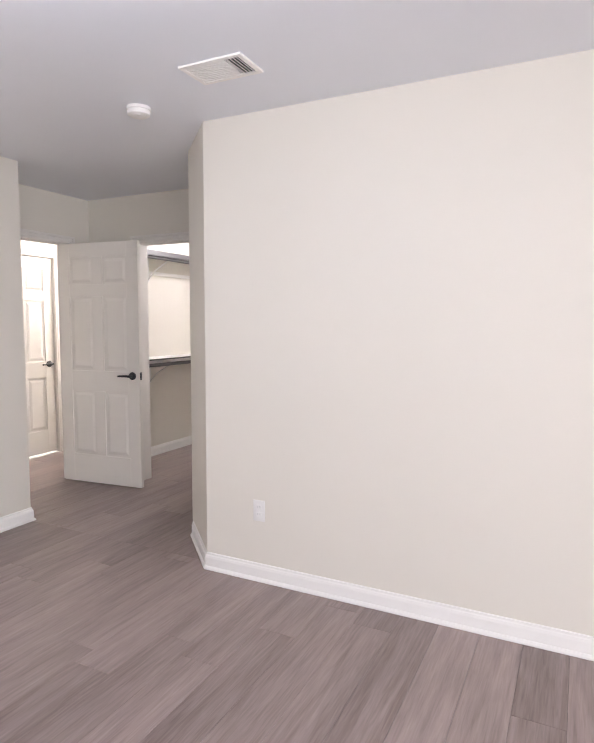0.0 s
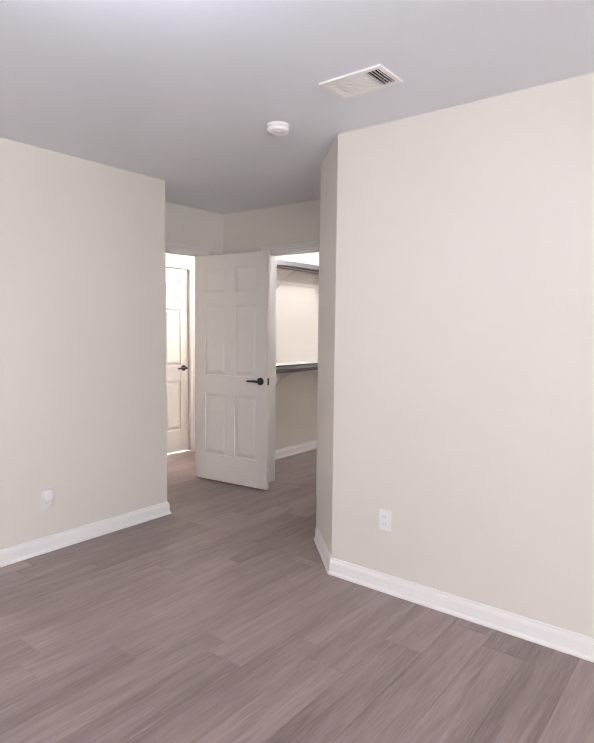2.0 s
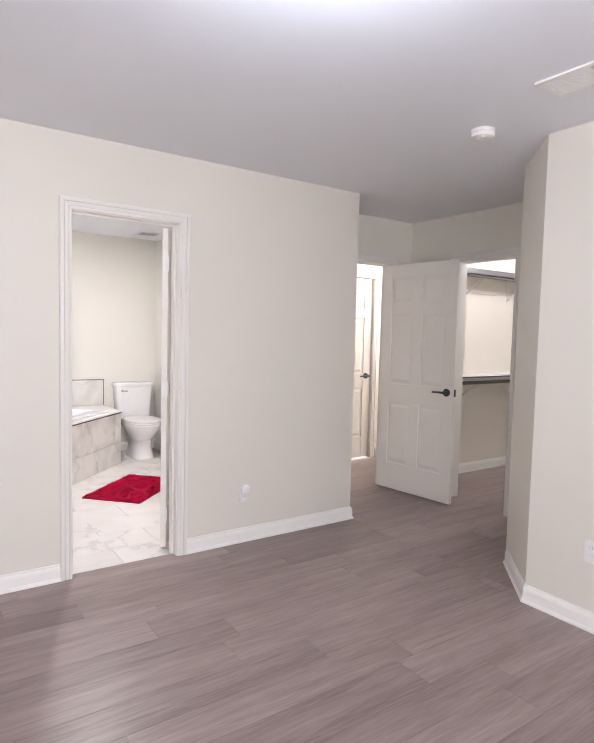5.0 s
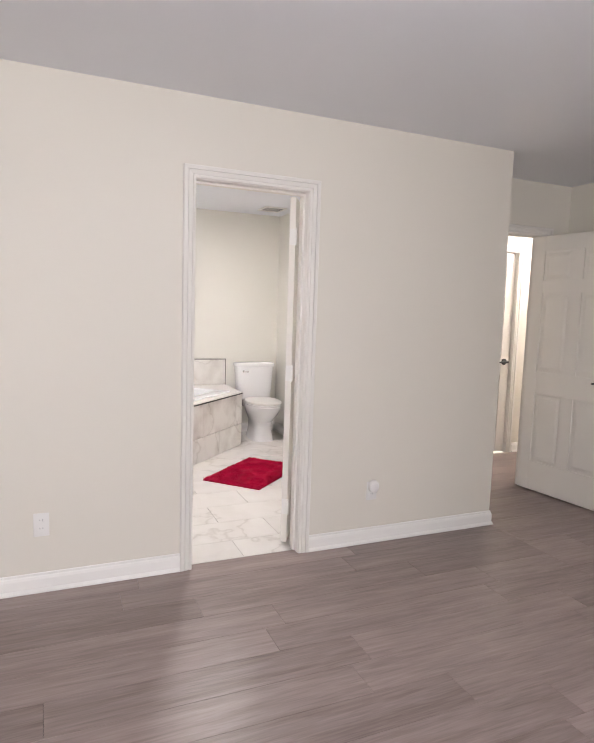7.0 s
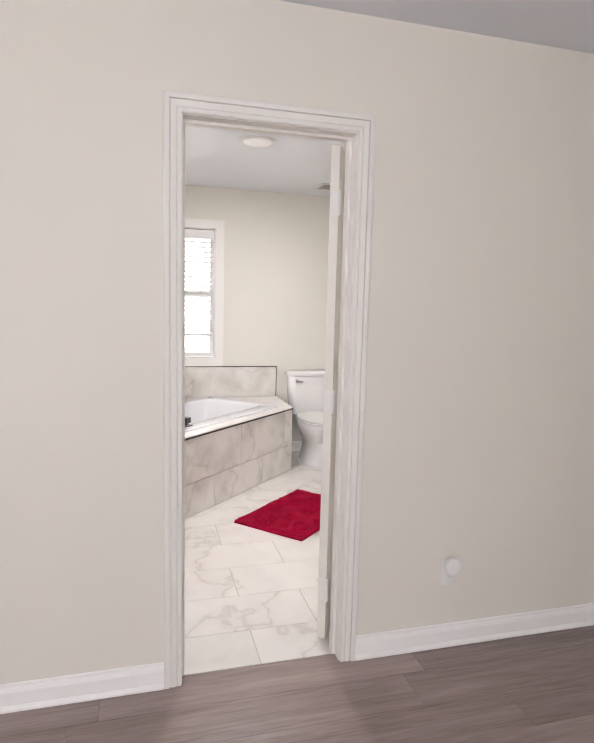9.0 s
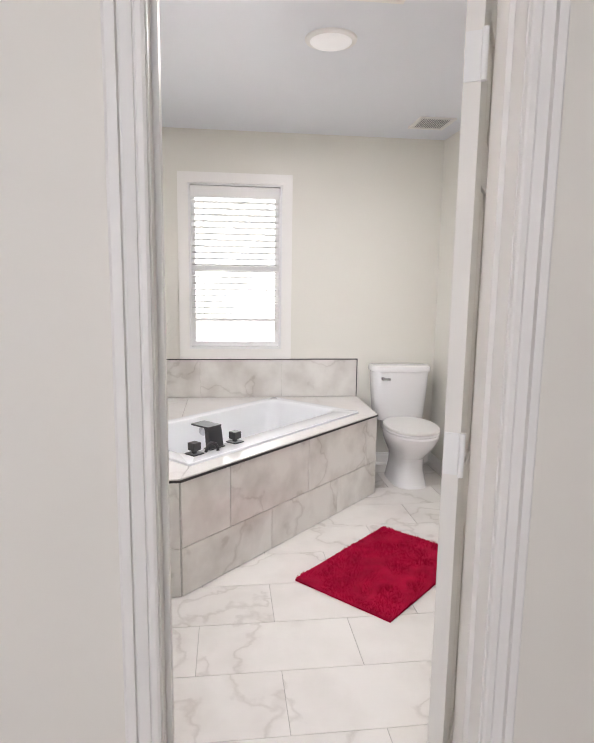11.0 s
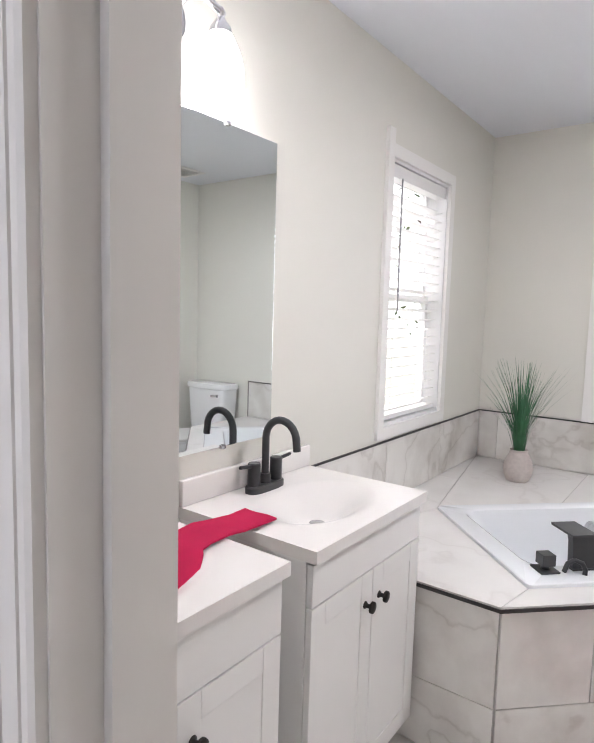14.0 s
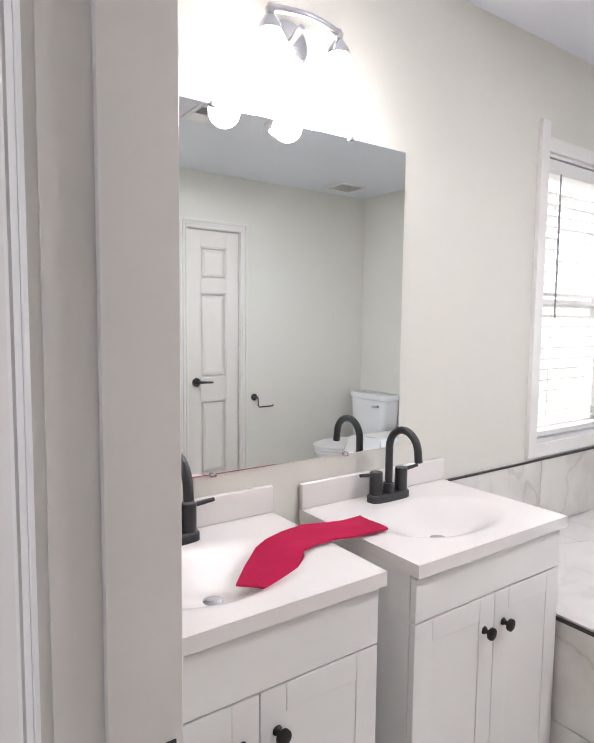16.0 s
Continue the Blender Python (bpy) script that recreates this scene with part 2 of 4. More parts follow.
def structure(name, bm, material, label, smooth=False):
    return tagged(new(name, mesh_of(bm, name, material, smooth)), label, name.split("_")[0], kind="structure")


def solo(name, bm, material, label, category, at=(0, 0, 0), turn=0, group="", smooth=True):
    ob = new(name, mesh_of(bm, name, material, smooth))
    ob.matrix_world = pose(*at, 0, 0, turn)
    return tagged(ob, label, category, group)


def box(bm, x0, y0, z0, x1, y1, z1, bev=0.0, seg=2):
    m = Matrix.LocRotScale(((x0 + x1) / 2, (y0 + y1) / 2, (z0 + z1) / 2), None, (abs(x1 - x0), abs(y1 - y0), abs(z1 - z0)))
    vs = bmesh.ops.create_cube(bm, size=1, matrix=m)["verts"]
    if bev:
        es = list({e for v in vs for e in v.link_edges})
        bmesh.ops.bevel(bm, geom=es, offset=bev, segments=seg, affect="EDGES", profile=0.5)
    return bm


def boxes(*rows, bev=0.0):
    bm = bmesh.new()
    for r in rows:
        box(bm, *r, bev=bev)
    return bm


def loft(bm, rings, cap0=True, cap1=True):
    vs = [[bm.verts.new(p) for p in r] for r in rings]
    for a, b in zip(vs, vs[1:]):
        k = len(a)
        for i in range(k):
            bm.faces.new((a[i], a[(i + 1) % k], b[(i + 1) % k], b[i]))
    if cap0:
        bm.faces.new(vs[0][::-1])
    if cap1:
        bm.faces.new(vs[-1])
    return bm


def oval(cx, cy, z, rx, ry, n=32, p=2.0):
    out = []
    for i in range(n):
        a = 2 * math.pi * i / n
        c, s = math.cos(a), math.sin(a)
        out.append(Vector((cx + rx * math.copysign(abs(c) ** (2 / p), c), cy + ry * math.copysign(abs(s) ** (2 / p), s), z)))
    return out


def tube(bm, pts, radii, n=12, cap=True):
    pts = [Vector(p) for p in pts]
    if not isinstance(radii, (list, tuple)):
        radii = [radii] * len(pts)
    rings, up = [], None
    for i, p in enumerate(pts):
        d = (pts[min(i + 1, len(pts) - 1)] - pts[max(i - 1, 0)]).normalized()
        if up is None:
            up = d.orthogonal().normalized()
        up = (up - d * up.dot(d)).normalized()
        side = d.cross(up)
        rings.append([p + (up * math.cos(2 * math.pi * k / n) + side * math.sin(2 * math.pi * k / n)) * radii[i] for k in range(n)])
    return loft(bm, rings, cap, cap)


def prism(bm, poly, z0, z1):
    return loft(bm, [[Vector((x, y, z0)) for x, y in poly], [Vector((x, y, z1)) for x, y in poly]])


def moulding(bm, prof, path, place):
    """Sweeps a profile (across, out) along a path in a plane, with mitred corners; across lies to the path's left."""
    n = len(path)
    norms = []
    for a, b in zip(path, path[1:]):
        d = Vector((b[0] - a[0], b[1] - a[1])).normalized()
        norms.append(Vector((-d.y, d.x)))
    rings = []
    for i, p in enumerate(path):
        a, b = norms[max(i - 1, 0)], norms[min(i, n - 2)]
        m = (a + b).normalized()
        m = m / max(0.3, m.dot(a))
        rings.append([place(p[0] + m.x * u, p[1] + m.y * u, w) for u, w in prof])
    return loft(bm, rings)


CASING = [(0, 0), (0, 0.010), (0.005, 0.013), (0.014, 0.013), (0.0155, 0.0085), (0.0175, 0.0085), (0.019, 0.013), (0.037, 0.016), (0.0385, 0.0095), (0.041, 0.0095), (0.043, 0.018), (0.058, 0.019), (0.063, 0.015), (0.063, 0)]
BASE = [(0, 0), (0.022, 0), (0.022, 0.008), (0.016, 0.018), (0.013, 0.02), (0.013, 0.066), (0.010, 0.078), (0.007, 0.082), (0.006, 0.092), (0, 0.095)]


def baseboard(path, label):
    """Baseboard along a floor path; the room lies to the path's left."""
    bm = bmesh.new()
    moulding(bm, BASE, path, lambda x, y, w: Vector((x, y, w + 0.001)))
    return tagged(new("baseboard", mesh_of(bm, "baseboard", TRIM)), label, "baseboard", kind="structure")


# ---- the rooms ----
H = 2.44
XB, XI = -3.035, -3.148          # bedroom and bathroom faces of the wall between
FARX, SOUTHY, NORTHY = -6.272, 0.802, 3.30
DY0, DY1, DZ = 1.593, 2.210, 2.035   # clear doorway to the bathroom

structure("wall_west", boxes((XI, -1.6, 0, XB, DY0 - 0.015, H), (XI, DY1 + 0.015, 0, XB, 3.62, H), (XI, DY0 - 0.015, DZ + 0.015, XB, DY1 + 0.015, H)), WALL, "cream painted wall with the bathroom doorway")
structure("wall_north", boxes((-1.49, 3.54, 0, 2.7, 3.655, H)), WALL, "plain cream painted bedroom wall")
bm = bmesh.new()
prism(bm, [(-1.49, 3.54), (-1.49, 3.655), (-1.775, 3.94), (-1.89, 3.94)], 0, H)
structure("wall_angle", bm, WALL, "short angled cream wall at the alcove")
structure("wall_alcove_east", boxes((-1.89, 3.94, 0, -1.775, 4.855, H)), WALL, "cream alcove side wall")
structure("wall_closet_front", boxes((-3.58, 4.74, 0, -3.045, 4.855, H), (-2.455, 4.74, 0, -1.89, 4.855, H), (-3.045, 4.74, 2.05, -2.455, 4.855, H)), WALL, "cream wall with the closet doorway")
structure("wall_entry", boxes((-3.70, 3.62, 0, -3.58, 3.665, H), (-3.70, 4.515, 0, -3.58, 6.7, H), (-3.70, 3.665, 2.05, -3.58, 4.515, H)), WALL, "cream wall with the entry doorway")
structure("wall_alcove_south", boxes((-4.6, 3.505, 0, XI, 3.62, H)), WALL, "cream wall beside the entry")
structure("wall_hall", boxes((-4.72, 3.505, 0, -4.60, 4.45, H), (-4.72, 5.235, 0, -4.60, 6.7, H), (-4.72, 4.45, 2.05, -4.60, 5.235, H)), WALL, "hall wall with a closed white door")
structure("wall_hall_end", boxes((-4.6, 6.585, 0, -3.70, 6.7, H)), WALL, "plain wall at the end of the hall")
structure("wall_closet_back", boxes((-3.58, 6.585, 0, -1.775, 6.7, H)), WALL, "plain white closet back wall")
structure("wall_closet_east", boxes((-1.89, 4.855, 0, -1.775, 6.585, H)), WALL, "plain closet side wall")
structure("wall_east", boxes((2.7, -1.715, 0, 2.815, -0.9, H), (2.7, 1.3, 0, 2.815, 3.655, H), (2.7, -0.9, 0, 2.815, 1.3, 0.6), (2.7, -0.9, 2.15, 2.815, 1.3, H)), WALL, "cream bedroom wall with a wide window")
structure("wall_south", boxes((XI, -1.715, 0, 2.7, -1.6, H)), WALL, "plain cream bedroom wall behind the walk")
WY0, WY1, WZ0, WZ1 = 1.448, 2.114, 0.908, 2.080
structure("wall_bath_far", boxes((FARX - 0.133, SOUTHY - 0.13, 0, FARX, WY0, H), (FARX - 0.133, WY1, 0, FARX, 3.415, H), (FARX - 0.133, WY0, 0, FARX, WY1, WZ0), (FARX - 0.133, WY0, WZ1, FARX, WY1, H)), BATHWALL, "off-white bathroom wall with a window")
SX0, SX1, SZ0, SZ1 = -5.618, -5.006, 0.902, 2.042
structure("wall_bath_south", boxes((FARX, SOUTHY - 0.13, 0, SX0, SOUTHY, H), (SX1, SOUTHY - 0.13, 0, XI, SOUTHY, H), (SX0, SOUTHY - 0.13, 0, SX1, SOUTHY, SZ0), (SX0, SOUTHY - 0.13, SZ1, SX1, SOUTHY, H)), BATHWALL, "off-white bathroom wall behind the vanities")
structure("wall_bath_north", boxes((FARX, NORTHY, 0, -5.065, 3.415, H), (-4.615, NORTHY, 0, XI, 3.415, H), (-5.065, NORTHY, 2.055, -4.615, 3.415, H)), BATHWALL, "off-white bathroom wall with a narrow door")
structure("ceiling", boxes((XI, -1.715, H, 2.815, 3.655, H + 0.1), (-4.72, 3.655, H, -1.4, 6.7, H + 0.1), (-4.72, 3.505, H, XI, 3.655, H + 0.1)), CEIL, "white painted bedroom ceiling")
structure("ceiling_bath", boxes((FARX - 0.133, SOUTHY - 0.13, H, XI - 0.001, 3.505, H + 0.1)), CEIL, "white painted bathroom ceiling")
floor = structure("floor", boxes((-3.08, -1.6, -0.06, 2.7, 3.62, -0.006), (-4.6, 3.62, -0.06, -1.4, 6.6, -0.006)), SUBFLOOR, "grey-brown wood-look vinyl plank floor")
floor_bath = structure("floor_bath", boxes((FARX - 0.05, 0.7, -0.06, -3.08, 3.4, -0.004)), GROUT, "white marble-look tiled bathroom floor")

# baseboards
for path in (
    [(XB, DY0 - 0.066), (XB, -1.6)],
    [(-3.58, 3.62), (XB, 3.62), (XB, DY1 + 0.066)],
    [(2.7, 3.54), (-1.49, 3.54), (-1.86, 3.91)],
    [(-3.58, 6.585), (-3.58, 4.86)],
    [(-4.60, 6.585), (-4.60, 5.30)],
    [(-1.4, -1.6), (2.7, -1.6), (2.7, 3.54)],
    [(-5.13, NORTHY), (FARX, NORTHY), (FARX, 2.72)],
    [(XI, 2.30), (XI, NORTHY), (-4.55, NORTHY)],
):
    baseboard(path, "white moulded baseboard along the wall")


def doorway(name, place, a0, a1, top, depth, label, proud=1.0):
    """Jamb lining with casings on both faces; place maps (along, up, through) to the world, through 0 to depth."""
    root = thing(name, label, "doorway", kind="structure")
    for nm, q in (("jamb", (a0 - 0.015, 0, a0, top)), ("jamb", (a1, 0, a1 + 0.015, top)), ("head_jamb", (a0 - 0.015, top, a1 + 0.015, top + 0.015))):
        bm = bmesh.new()
        ring = [(q[0], q[1]), (q[2], q[1]), (q[2], q[3]), (q[0], q[3])]
        loft(bm, [[place(u, v, -0.001) for u, v in ring], [place(u, v, depth + 0.001) for u, v in ring]])
        part(nm, bm, CASEPAINT, root, smooth=False)
    for side in (0, 1):
        bm = bmesh.new()
        moulding(bm, CASING, [(a1 + 0.003, 0), (a1 + 0.003, top + 0.003), (a0 - 0.003, top + 0.003), (a0 - 0.003, 0)][::-1],
                 lambda u, v, w: place(u, v, -w - 0.001 if side == 0 else depth + 0.001 + w * proud))
        part("casing", bm, CASEPAINT, root, "white moulded door casing", smooth=False)
    return root


def stops(root, place, a0, a1, top, t0, t1):
    for q in ((a0, 0, a0 + 0.011, top), (a1 - 0.011, 0, a1, top), (a0 + 0.011, top - 0.011, a1 - 0.011, top)):
        bm = bmesh.new()
        ring = [(q[0], q[1]), (q[2], q[1]), (q[2], q[3]), (q[0], q[3])]
        loft(bm, [[place(u, v, t0) for u, v in ring], [place(u, v, t1) for u, v in ring]])
        part("door_stop", bm, CASEPAINT, root, smooth=False)


bath_frame = lambda u, v, w: Vector((XB - w, u, v))
door_1 = doorway("doorway_bath", bath_frame, DY0, DY1, DZ, XB - XI, "white cased doorway to the bathroom", proud=0.9)
stops(door_1, bath_frame, DY0, DY1, DZ, 0.044, 0.079)
bm = boxes((-3.149, DY0 + 0.0002, 0.885, -3.120, DY0 + 0.0025, 0.955))
part("strike_plate", bm, BLACK, door_1, "black strike plate", smooth=False)
entry_frame = lambda u, v, w: Vector((-3.58 - w, u, v))
doorway("doorway_entry", entry_frame, 3.70, 4.50, DZ, 0.12, "white cased bedroom entry")
closet_frame = lambda u, v, w: Vector((u, 4.74 + w, v))
doorway("doorway_closet", closet_frame, -3.03, -2.47, DZ, 0.115, "white cased closet doorway")
hall_frame = lambda u, v, w: Vector((-4.60 - w, u, v))
doorway("doorway_hall", hall_frame, 4.465, 5.22, DZ, 0.12, "white cased hall doorway")
linen_frame = lambda u, v, w: Vector((u, NORTHY + w, v))
doorway("doorway_linen", linen_frame, -5.05, -4.63, 2.04, 0.115, "white cased narrow bathroom doorway")


def lever(bm, x, z, y, way, out):
    """Round rose, neck and lever on a face at y; way: which way the lever points, out: the side it stands on."""
    tube(bm, [(x, y, z), (x, y + out * 0.010, z), (x, y + out * 0.013, z)], [0.032, 0.032, 0.027], 24)
    tube(bm, [(x, y + out * 0.010, z), (x, y + out * 0.052, z)], 0.011, 14)
    tube(bm, [(x - way * 0.012, y + out * 0.048, z), (x + way * 0.04, y + out * 0.050, z + 0.001), (x + way * 0.112, y + out * 0.047, z - 0.002)], [0.011, 0.0095, 0.0075], 12)


def panel_door(name, w, h, at, turn, label, columns=2, side=-1, latch=True, way=-1, hinges=False):
    """Six-panel moulded door. Local x runs from the hinge edge, the slab lies on y 0 to side * 0.035."""
    root = thing(name, label, "door", at, turn)
    t = 0.035 * side
    y0, y1 = min(0, t), max(0, t)
    st = 0.105 if columns == 2 else 0.10
    bm = bmesh.new()
    box(bm, 0.01, y0 + 0.008, 0.02, w - 0.01, y1 - 0.008, h - 0.01)
    mid = 0.095
    box(bm, 0, y0, 0, st, y1, h, 0.0018)
    box(bm, w - st, y0, 0, w, y1, h, 0.0018)
    rails = [(0, 0.24), (0.79, 0.96), (1.58, 1.68), (h - 0.115, h)]
    for a, b in rails:
        box(bm, st, y0, a, w - st, y1, b, 0.0018)
    cols = [(st, (w - mid) / 2), ((w + mid) / 2, w - st)] if columns == 2 else [(st, w - st)]
    for (za, zb) in [(rails[0][1], rails[1][0]), (rails[1][1], rails[2][0]), (rails[2][1], rails[3][0])]:
        if columns == 2:
            box(bm, (w - mid) / 2, y0, za, (w + mid) / 2, y1, zb, 0.0018)
        for xa, xb in cols:
            for ya, yb, face in ((y0 + 0.008, y0 + 0.002, -1), (y1 - 0.008, y1 - 0.002, 1)):
                r = lambda k, yy: [Vector((xa + k, yy, za + k)), Vector((xb - k, yy, za + k)), Vector((xb - k, yy, zb - k)), Vector((xa + k, yy, zb - k))]
                loft(bm, [r(0.0, ya + face * -0.0005), r(0.012, ya), r(0.018, ya), r(0.042, yb), r(0.046, yb)], False, True)
    slab = part("slab", bm, DOORPAINT, root, smooth=False)
    bm = bmesh.new()
    for yy, out in ((y0, -1), (y1, 1)):
        lever(bm, w - 0.065, 0.93, yy, way, out)
    part("door_handle", bm, BLACK, root, "black lever handle")
    if latch:
        part("latch_plate", boxes((w - 0.0005, y0 + 0.006, 0.90, w + 0.002, y1 - 0.006, 0.96)), BLACK, root, "black latch plate", smooth=False)
    if hinges:
        for z in (0.22, 1.02, 1.80):
            bm = boxes((-0.0035, y0 + 0.003, z - 0.045, 0.0005, y1 - 0.002, z + 0.045))
            tube(bm, [(-0.006, -0.004, z - 0.047), (-0.006, -0.004, z + 0.047)], 0.0065, 10)
            part("hinge", bm, PLASTIC, root, "white painted hinge")
    return root


panel_door("entry_door", 0.79, 2.02, (-3.645, 4.492, 0.012), 6.0, "open white six-panel entry door with a black lever")
panel_door("bath_door", 0.585, 2.02, (-3.170, 2.196, 0.012), 150.0, "open white panelled bathroom door", side=1, hinges=True)
panel_door("hall_door", 0.745, 2.02, (-4.66, 4.47, 0.012), 90.0, "closed white six-panel hall door with a black lever", side=-1, latch=False)
panel_door("linen_door", 0.41, 2.025, (-5.045, NORTHY + 0.012, 0.008), 0.0, "closed narrow white panelled bathroom door", columns=1, side=1, latch=False)


# ---- windows and blinds ----
def window(name, place, u0, u1, v0, v1, label, cw=0.072, horn=0.0):
    """Vinyl double-hung window in an opening; place maps (along, up, out of the room)."""
    root = thing(name, label, "window", kind="structure")

    def bar(nm, q, w0, w1, material=VINYL):
        bm = bmesh.new()
        ring = [(q[0], q[1]), (q[2], q[1]), (q[2], q[3]), (q[0], q[3])]
        loft(bm, [[place(u, v, w0) for u, v in ring], [place(u, v, w1) for u, v in ring]])
        return part(nm, bm, material, root, smooth=False)

    for q in ((u0 - cw, v0 - cw, u0, v1 + cw), (u1, v0 - cw, u1 + cw, v1 + cw + horn), (u0, v1, u1, v1 + cw), (u0, v0 - cw, u1, v0)):
        bar("casing", q, -0.017, -0.001, TRIM)
    for q in ((u0, v0, u0 + 0.012, v1), (u1 - 0.012, v0, u1, v1), (u0 + 0.012, v1 - 0.012, u1 - 0.012, v1), (u0 + 0.012, v0, u1 - 0.012, v0 + 0.014)):
        bar("window_frame", q, -0.001, 0.125)
    mid = (v0 + v1) / 2
    for a, b, w in ((v0 + 0.014, mid + 0.016, 0.075), (mid - 0.016, v1 - 0.012, 0.098)):
        for q in ((u0 + 0.012, a, u0 + 0.042, b), (u1 - 0.042, a, u1 - 0.012, b), (u0 + 0.042, a, u1 - 0.042, a + 0.034), (u0 + 0.042, b - 0.034, u1 - 0.042, b)):
            bar("sash", q, w, w + 0.022)
        pane = bar("pane", (u0 + 0.042, a + 0.034, u1 - 0.042, b - 0.034), w + 0.009, w + 0.013, GLASS)
        pane.visible_shadow = False
    return root


def blind(name, place, u0, u1, top, bottom, tilt, label, wand=0.0, drop=0.082):
    root = thing(name, label, "blind")

    def bar(nm, q, w0, w1, material=SLAT):
        bm = bmesh.new()
        ring = [(q[0], q[1]), (q[2], q[1]), (q[2], q[3]), (q[0], q[3])]
        loft(bm, [[place(u, v, w0) for u, v in ring], [place(u, v, w1) for u, v in ring]])
        return part(nm, bm, material, root, smooth=False)

    bar("headrail", (u0, top - 0.05, u1, top), 0.012, 0.065)
    bar("valance", (u0, top - drop, u1, top - 0.002), 0.004, 0.010)
    bar("bottom_rail", (u0, bottom, u1, bottom + 0.02), 0.016, 0.062)
    count = int((top - 0.075 - bottom - 0.03) / 0.044)
    first = None
    c, s = math.cos(radians(tilt)), math.sin(radians(tilt))
    for i in range(count):
        v = bottom + 0.055 + i * 0.044
        bm = bmesh.new()
        ring = []
        for k, (d, e) in enumerate(((-0.024, -0.0012), (-0.008, 0.0012), (0.008, 0.0012), (0.024, -0.0012), (0.024, -0.0032), (0.008, -0.0008), (-0.008, -0.0008), (-0.024, -0.0032))):
            ring.append((0.039 + d * c - e * s, v + d * s + e * c))
        loft(bm, [[place(u0 + 0.004, vv, w) for w, vv in ring], [place(u1 - 0.004, vv, w) for w, vv in ring]])
        part("slat", bm, SLAT, root, smooth=False)
    for u in (u0 + 0.09, u1 - 0.09):
        for w in (0.014, 0.064):
            bm = bmesh.new()
            tube(bm, [place(u, bottom + 0.01, w), place(u, top - 0.05, w)], 0.0011, 6)
            part("ladder_cord", bm, SLAT, root)
    if wand:
        bm = bmesh.new()
        tube(bm, [place(u1 - wand, top - 0.05, 0.003), place(u1 - wand, top - 0.62, 0.002)], 0.004, 8)
        part("tilt_wand", bm, GREY_SHADE_WAND, root, "slim tilt wand")
    return root


far_frame = lambda u, v, w: Vector((FARX - w, u, v))
south_frame = lambda u, v, w: Vector((u, SOUTHY - w, v))
window("window_1", far_frame, WY0, WY1, WZ0, WZ1, "white double-hung window over the tub")
blind("window_blind", far_frame, WY0 + 0.016, WY1 - 0.016, WZ1 - 0.016, 1.112, -11, "white slatted blind lowered most of the way")
window("window_2", south_frame, SX0, SX1, SZ0, SZ1, "white double-hung window beside the vanity", cw=0.052, horn=0.058)
blind("window_blind", south_frame, SX0 + 0.016, SX1 - 0.016, SZ1 - 0.016, SZ0 + 0.02, -12, "white slatted blind fully lowered with a wand", wand=0.10, drop=0.055)
bed_frame = lambda u, v, w: Vector((2.7 + w, u, v))
window("window_3", bed_frame, -0.9, 1.3, 0.6, 2.15, "wide white bedroom window")

# ---- outdoors ----
bm = boxes((-900, -900, -0.9, 900, 900, -0.7))
structure("ground", bm, GRASS, "dry pale lawn around the house")


def tree(at, height, spread, seed, label):
    rnd = random.Random(seed)
    root = thing("tree", label, "tree", at, 0)
    bm = bmesh.new()
    tube(bm, [(0, 0, 0), (0.1, 0.05, height * 0.3), (0.0, 0.1, height * 0.6), (0.05, 0, height * 0.85)], [0.2, 0.16, 0.1, 0.04], 10)
    for k in range(7):
        a, z = rnd.uniform(0, 6.28), height * rnd.uniform(0.35, 0.75)
        tube(bm, [(0, 0.05, z), (math.cos(a) * spread * 0.4, math.sin(a) * spread * 0.4, z + 0.4), (math.cos(a) * spread * 0.8, math.sin(a) * spread * 0.8, z + 0.9)], [0.07, 0.045, 0.015], 6)
    part("trunk", bm, BARK, root)
    verts, faces = [], []
    for k in range(2600):
        a, rr, z = rnd.uniform(0, 6.28), spread * math.sqrt(rnd.random()), height * rnd.uniform(0.32, 1.0)
        rr *= 1.15 - 0.5 * abs(z / height - 0.6)
        rr *= 0.75 + 0.35 * math.sin(3 * a + seed)
        c = Vector((math.cos(a) * rr, math.sin(a) * rr, z))
        d, e = Vector([rnd.gauss(0, 1) for _ in range(3)]).normalized(), Vector([rnd.gauss(0, 1) for _ in range(3)]).normalized()
        q = rnd.uniform(0.03, 0.075)
        i = len(verts)
        verts += [c - d * q, c + e * q * 0.5, c + d * q, c - e * q * 0.5]
        faces.append((i, i + 1, i + 2, i + 3))
    me = bpy.data.meshes.new("crown")
    me.from_pydata(verts, [], faces)
    me.materials.append(FOLIAGE)
    ob = new("crown", me)
    ob.parent = root


tree((-13.0, -1.6, -0.7), 5.5, 1.5, 3, "leafy tree beyond the bathroom window")
tree((-14.0, 4.9, -0.7), 6.0, 1.6, 5, "leafy tree beyond the bathroom window")
tree((-10.5, -9.5, -0.7), 6.0, 1.9, 8, "leafy tree beyond the side window")


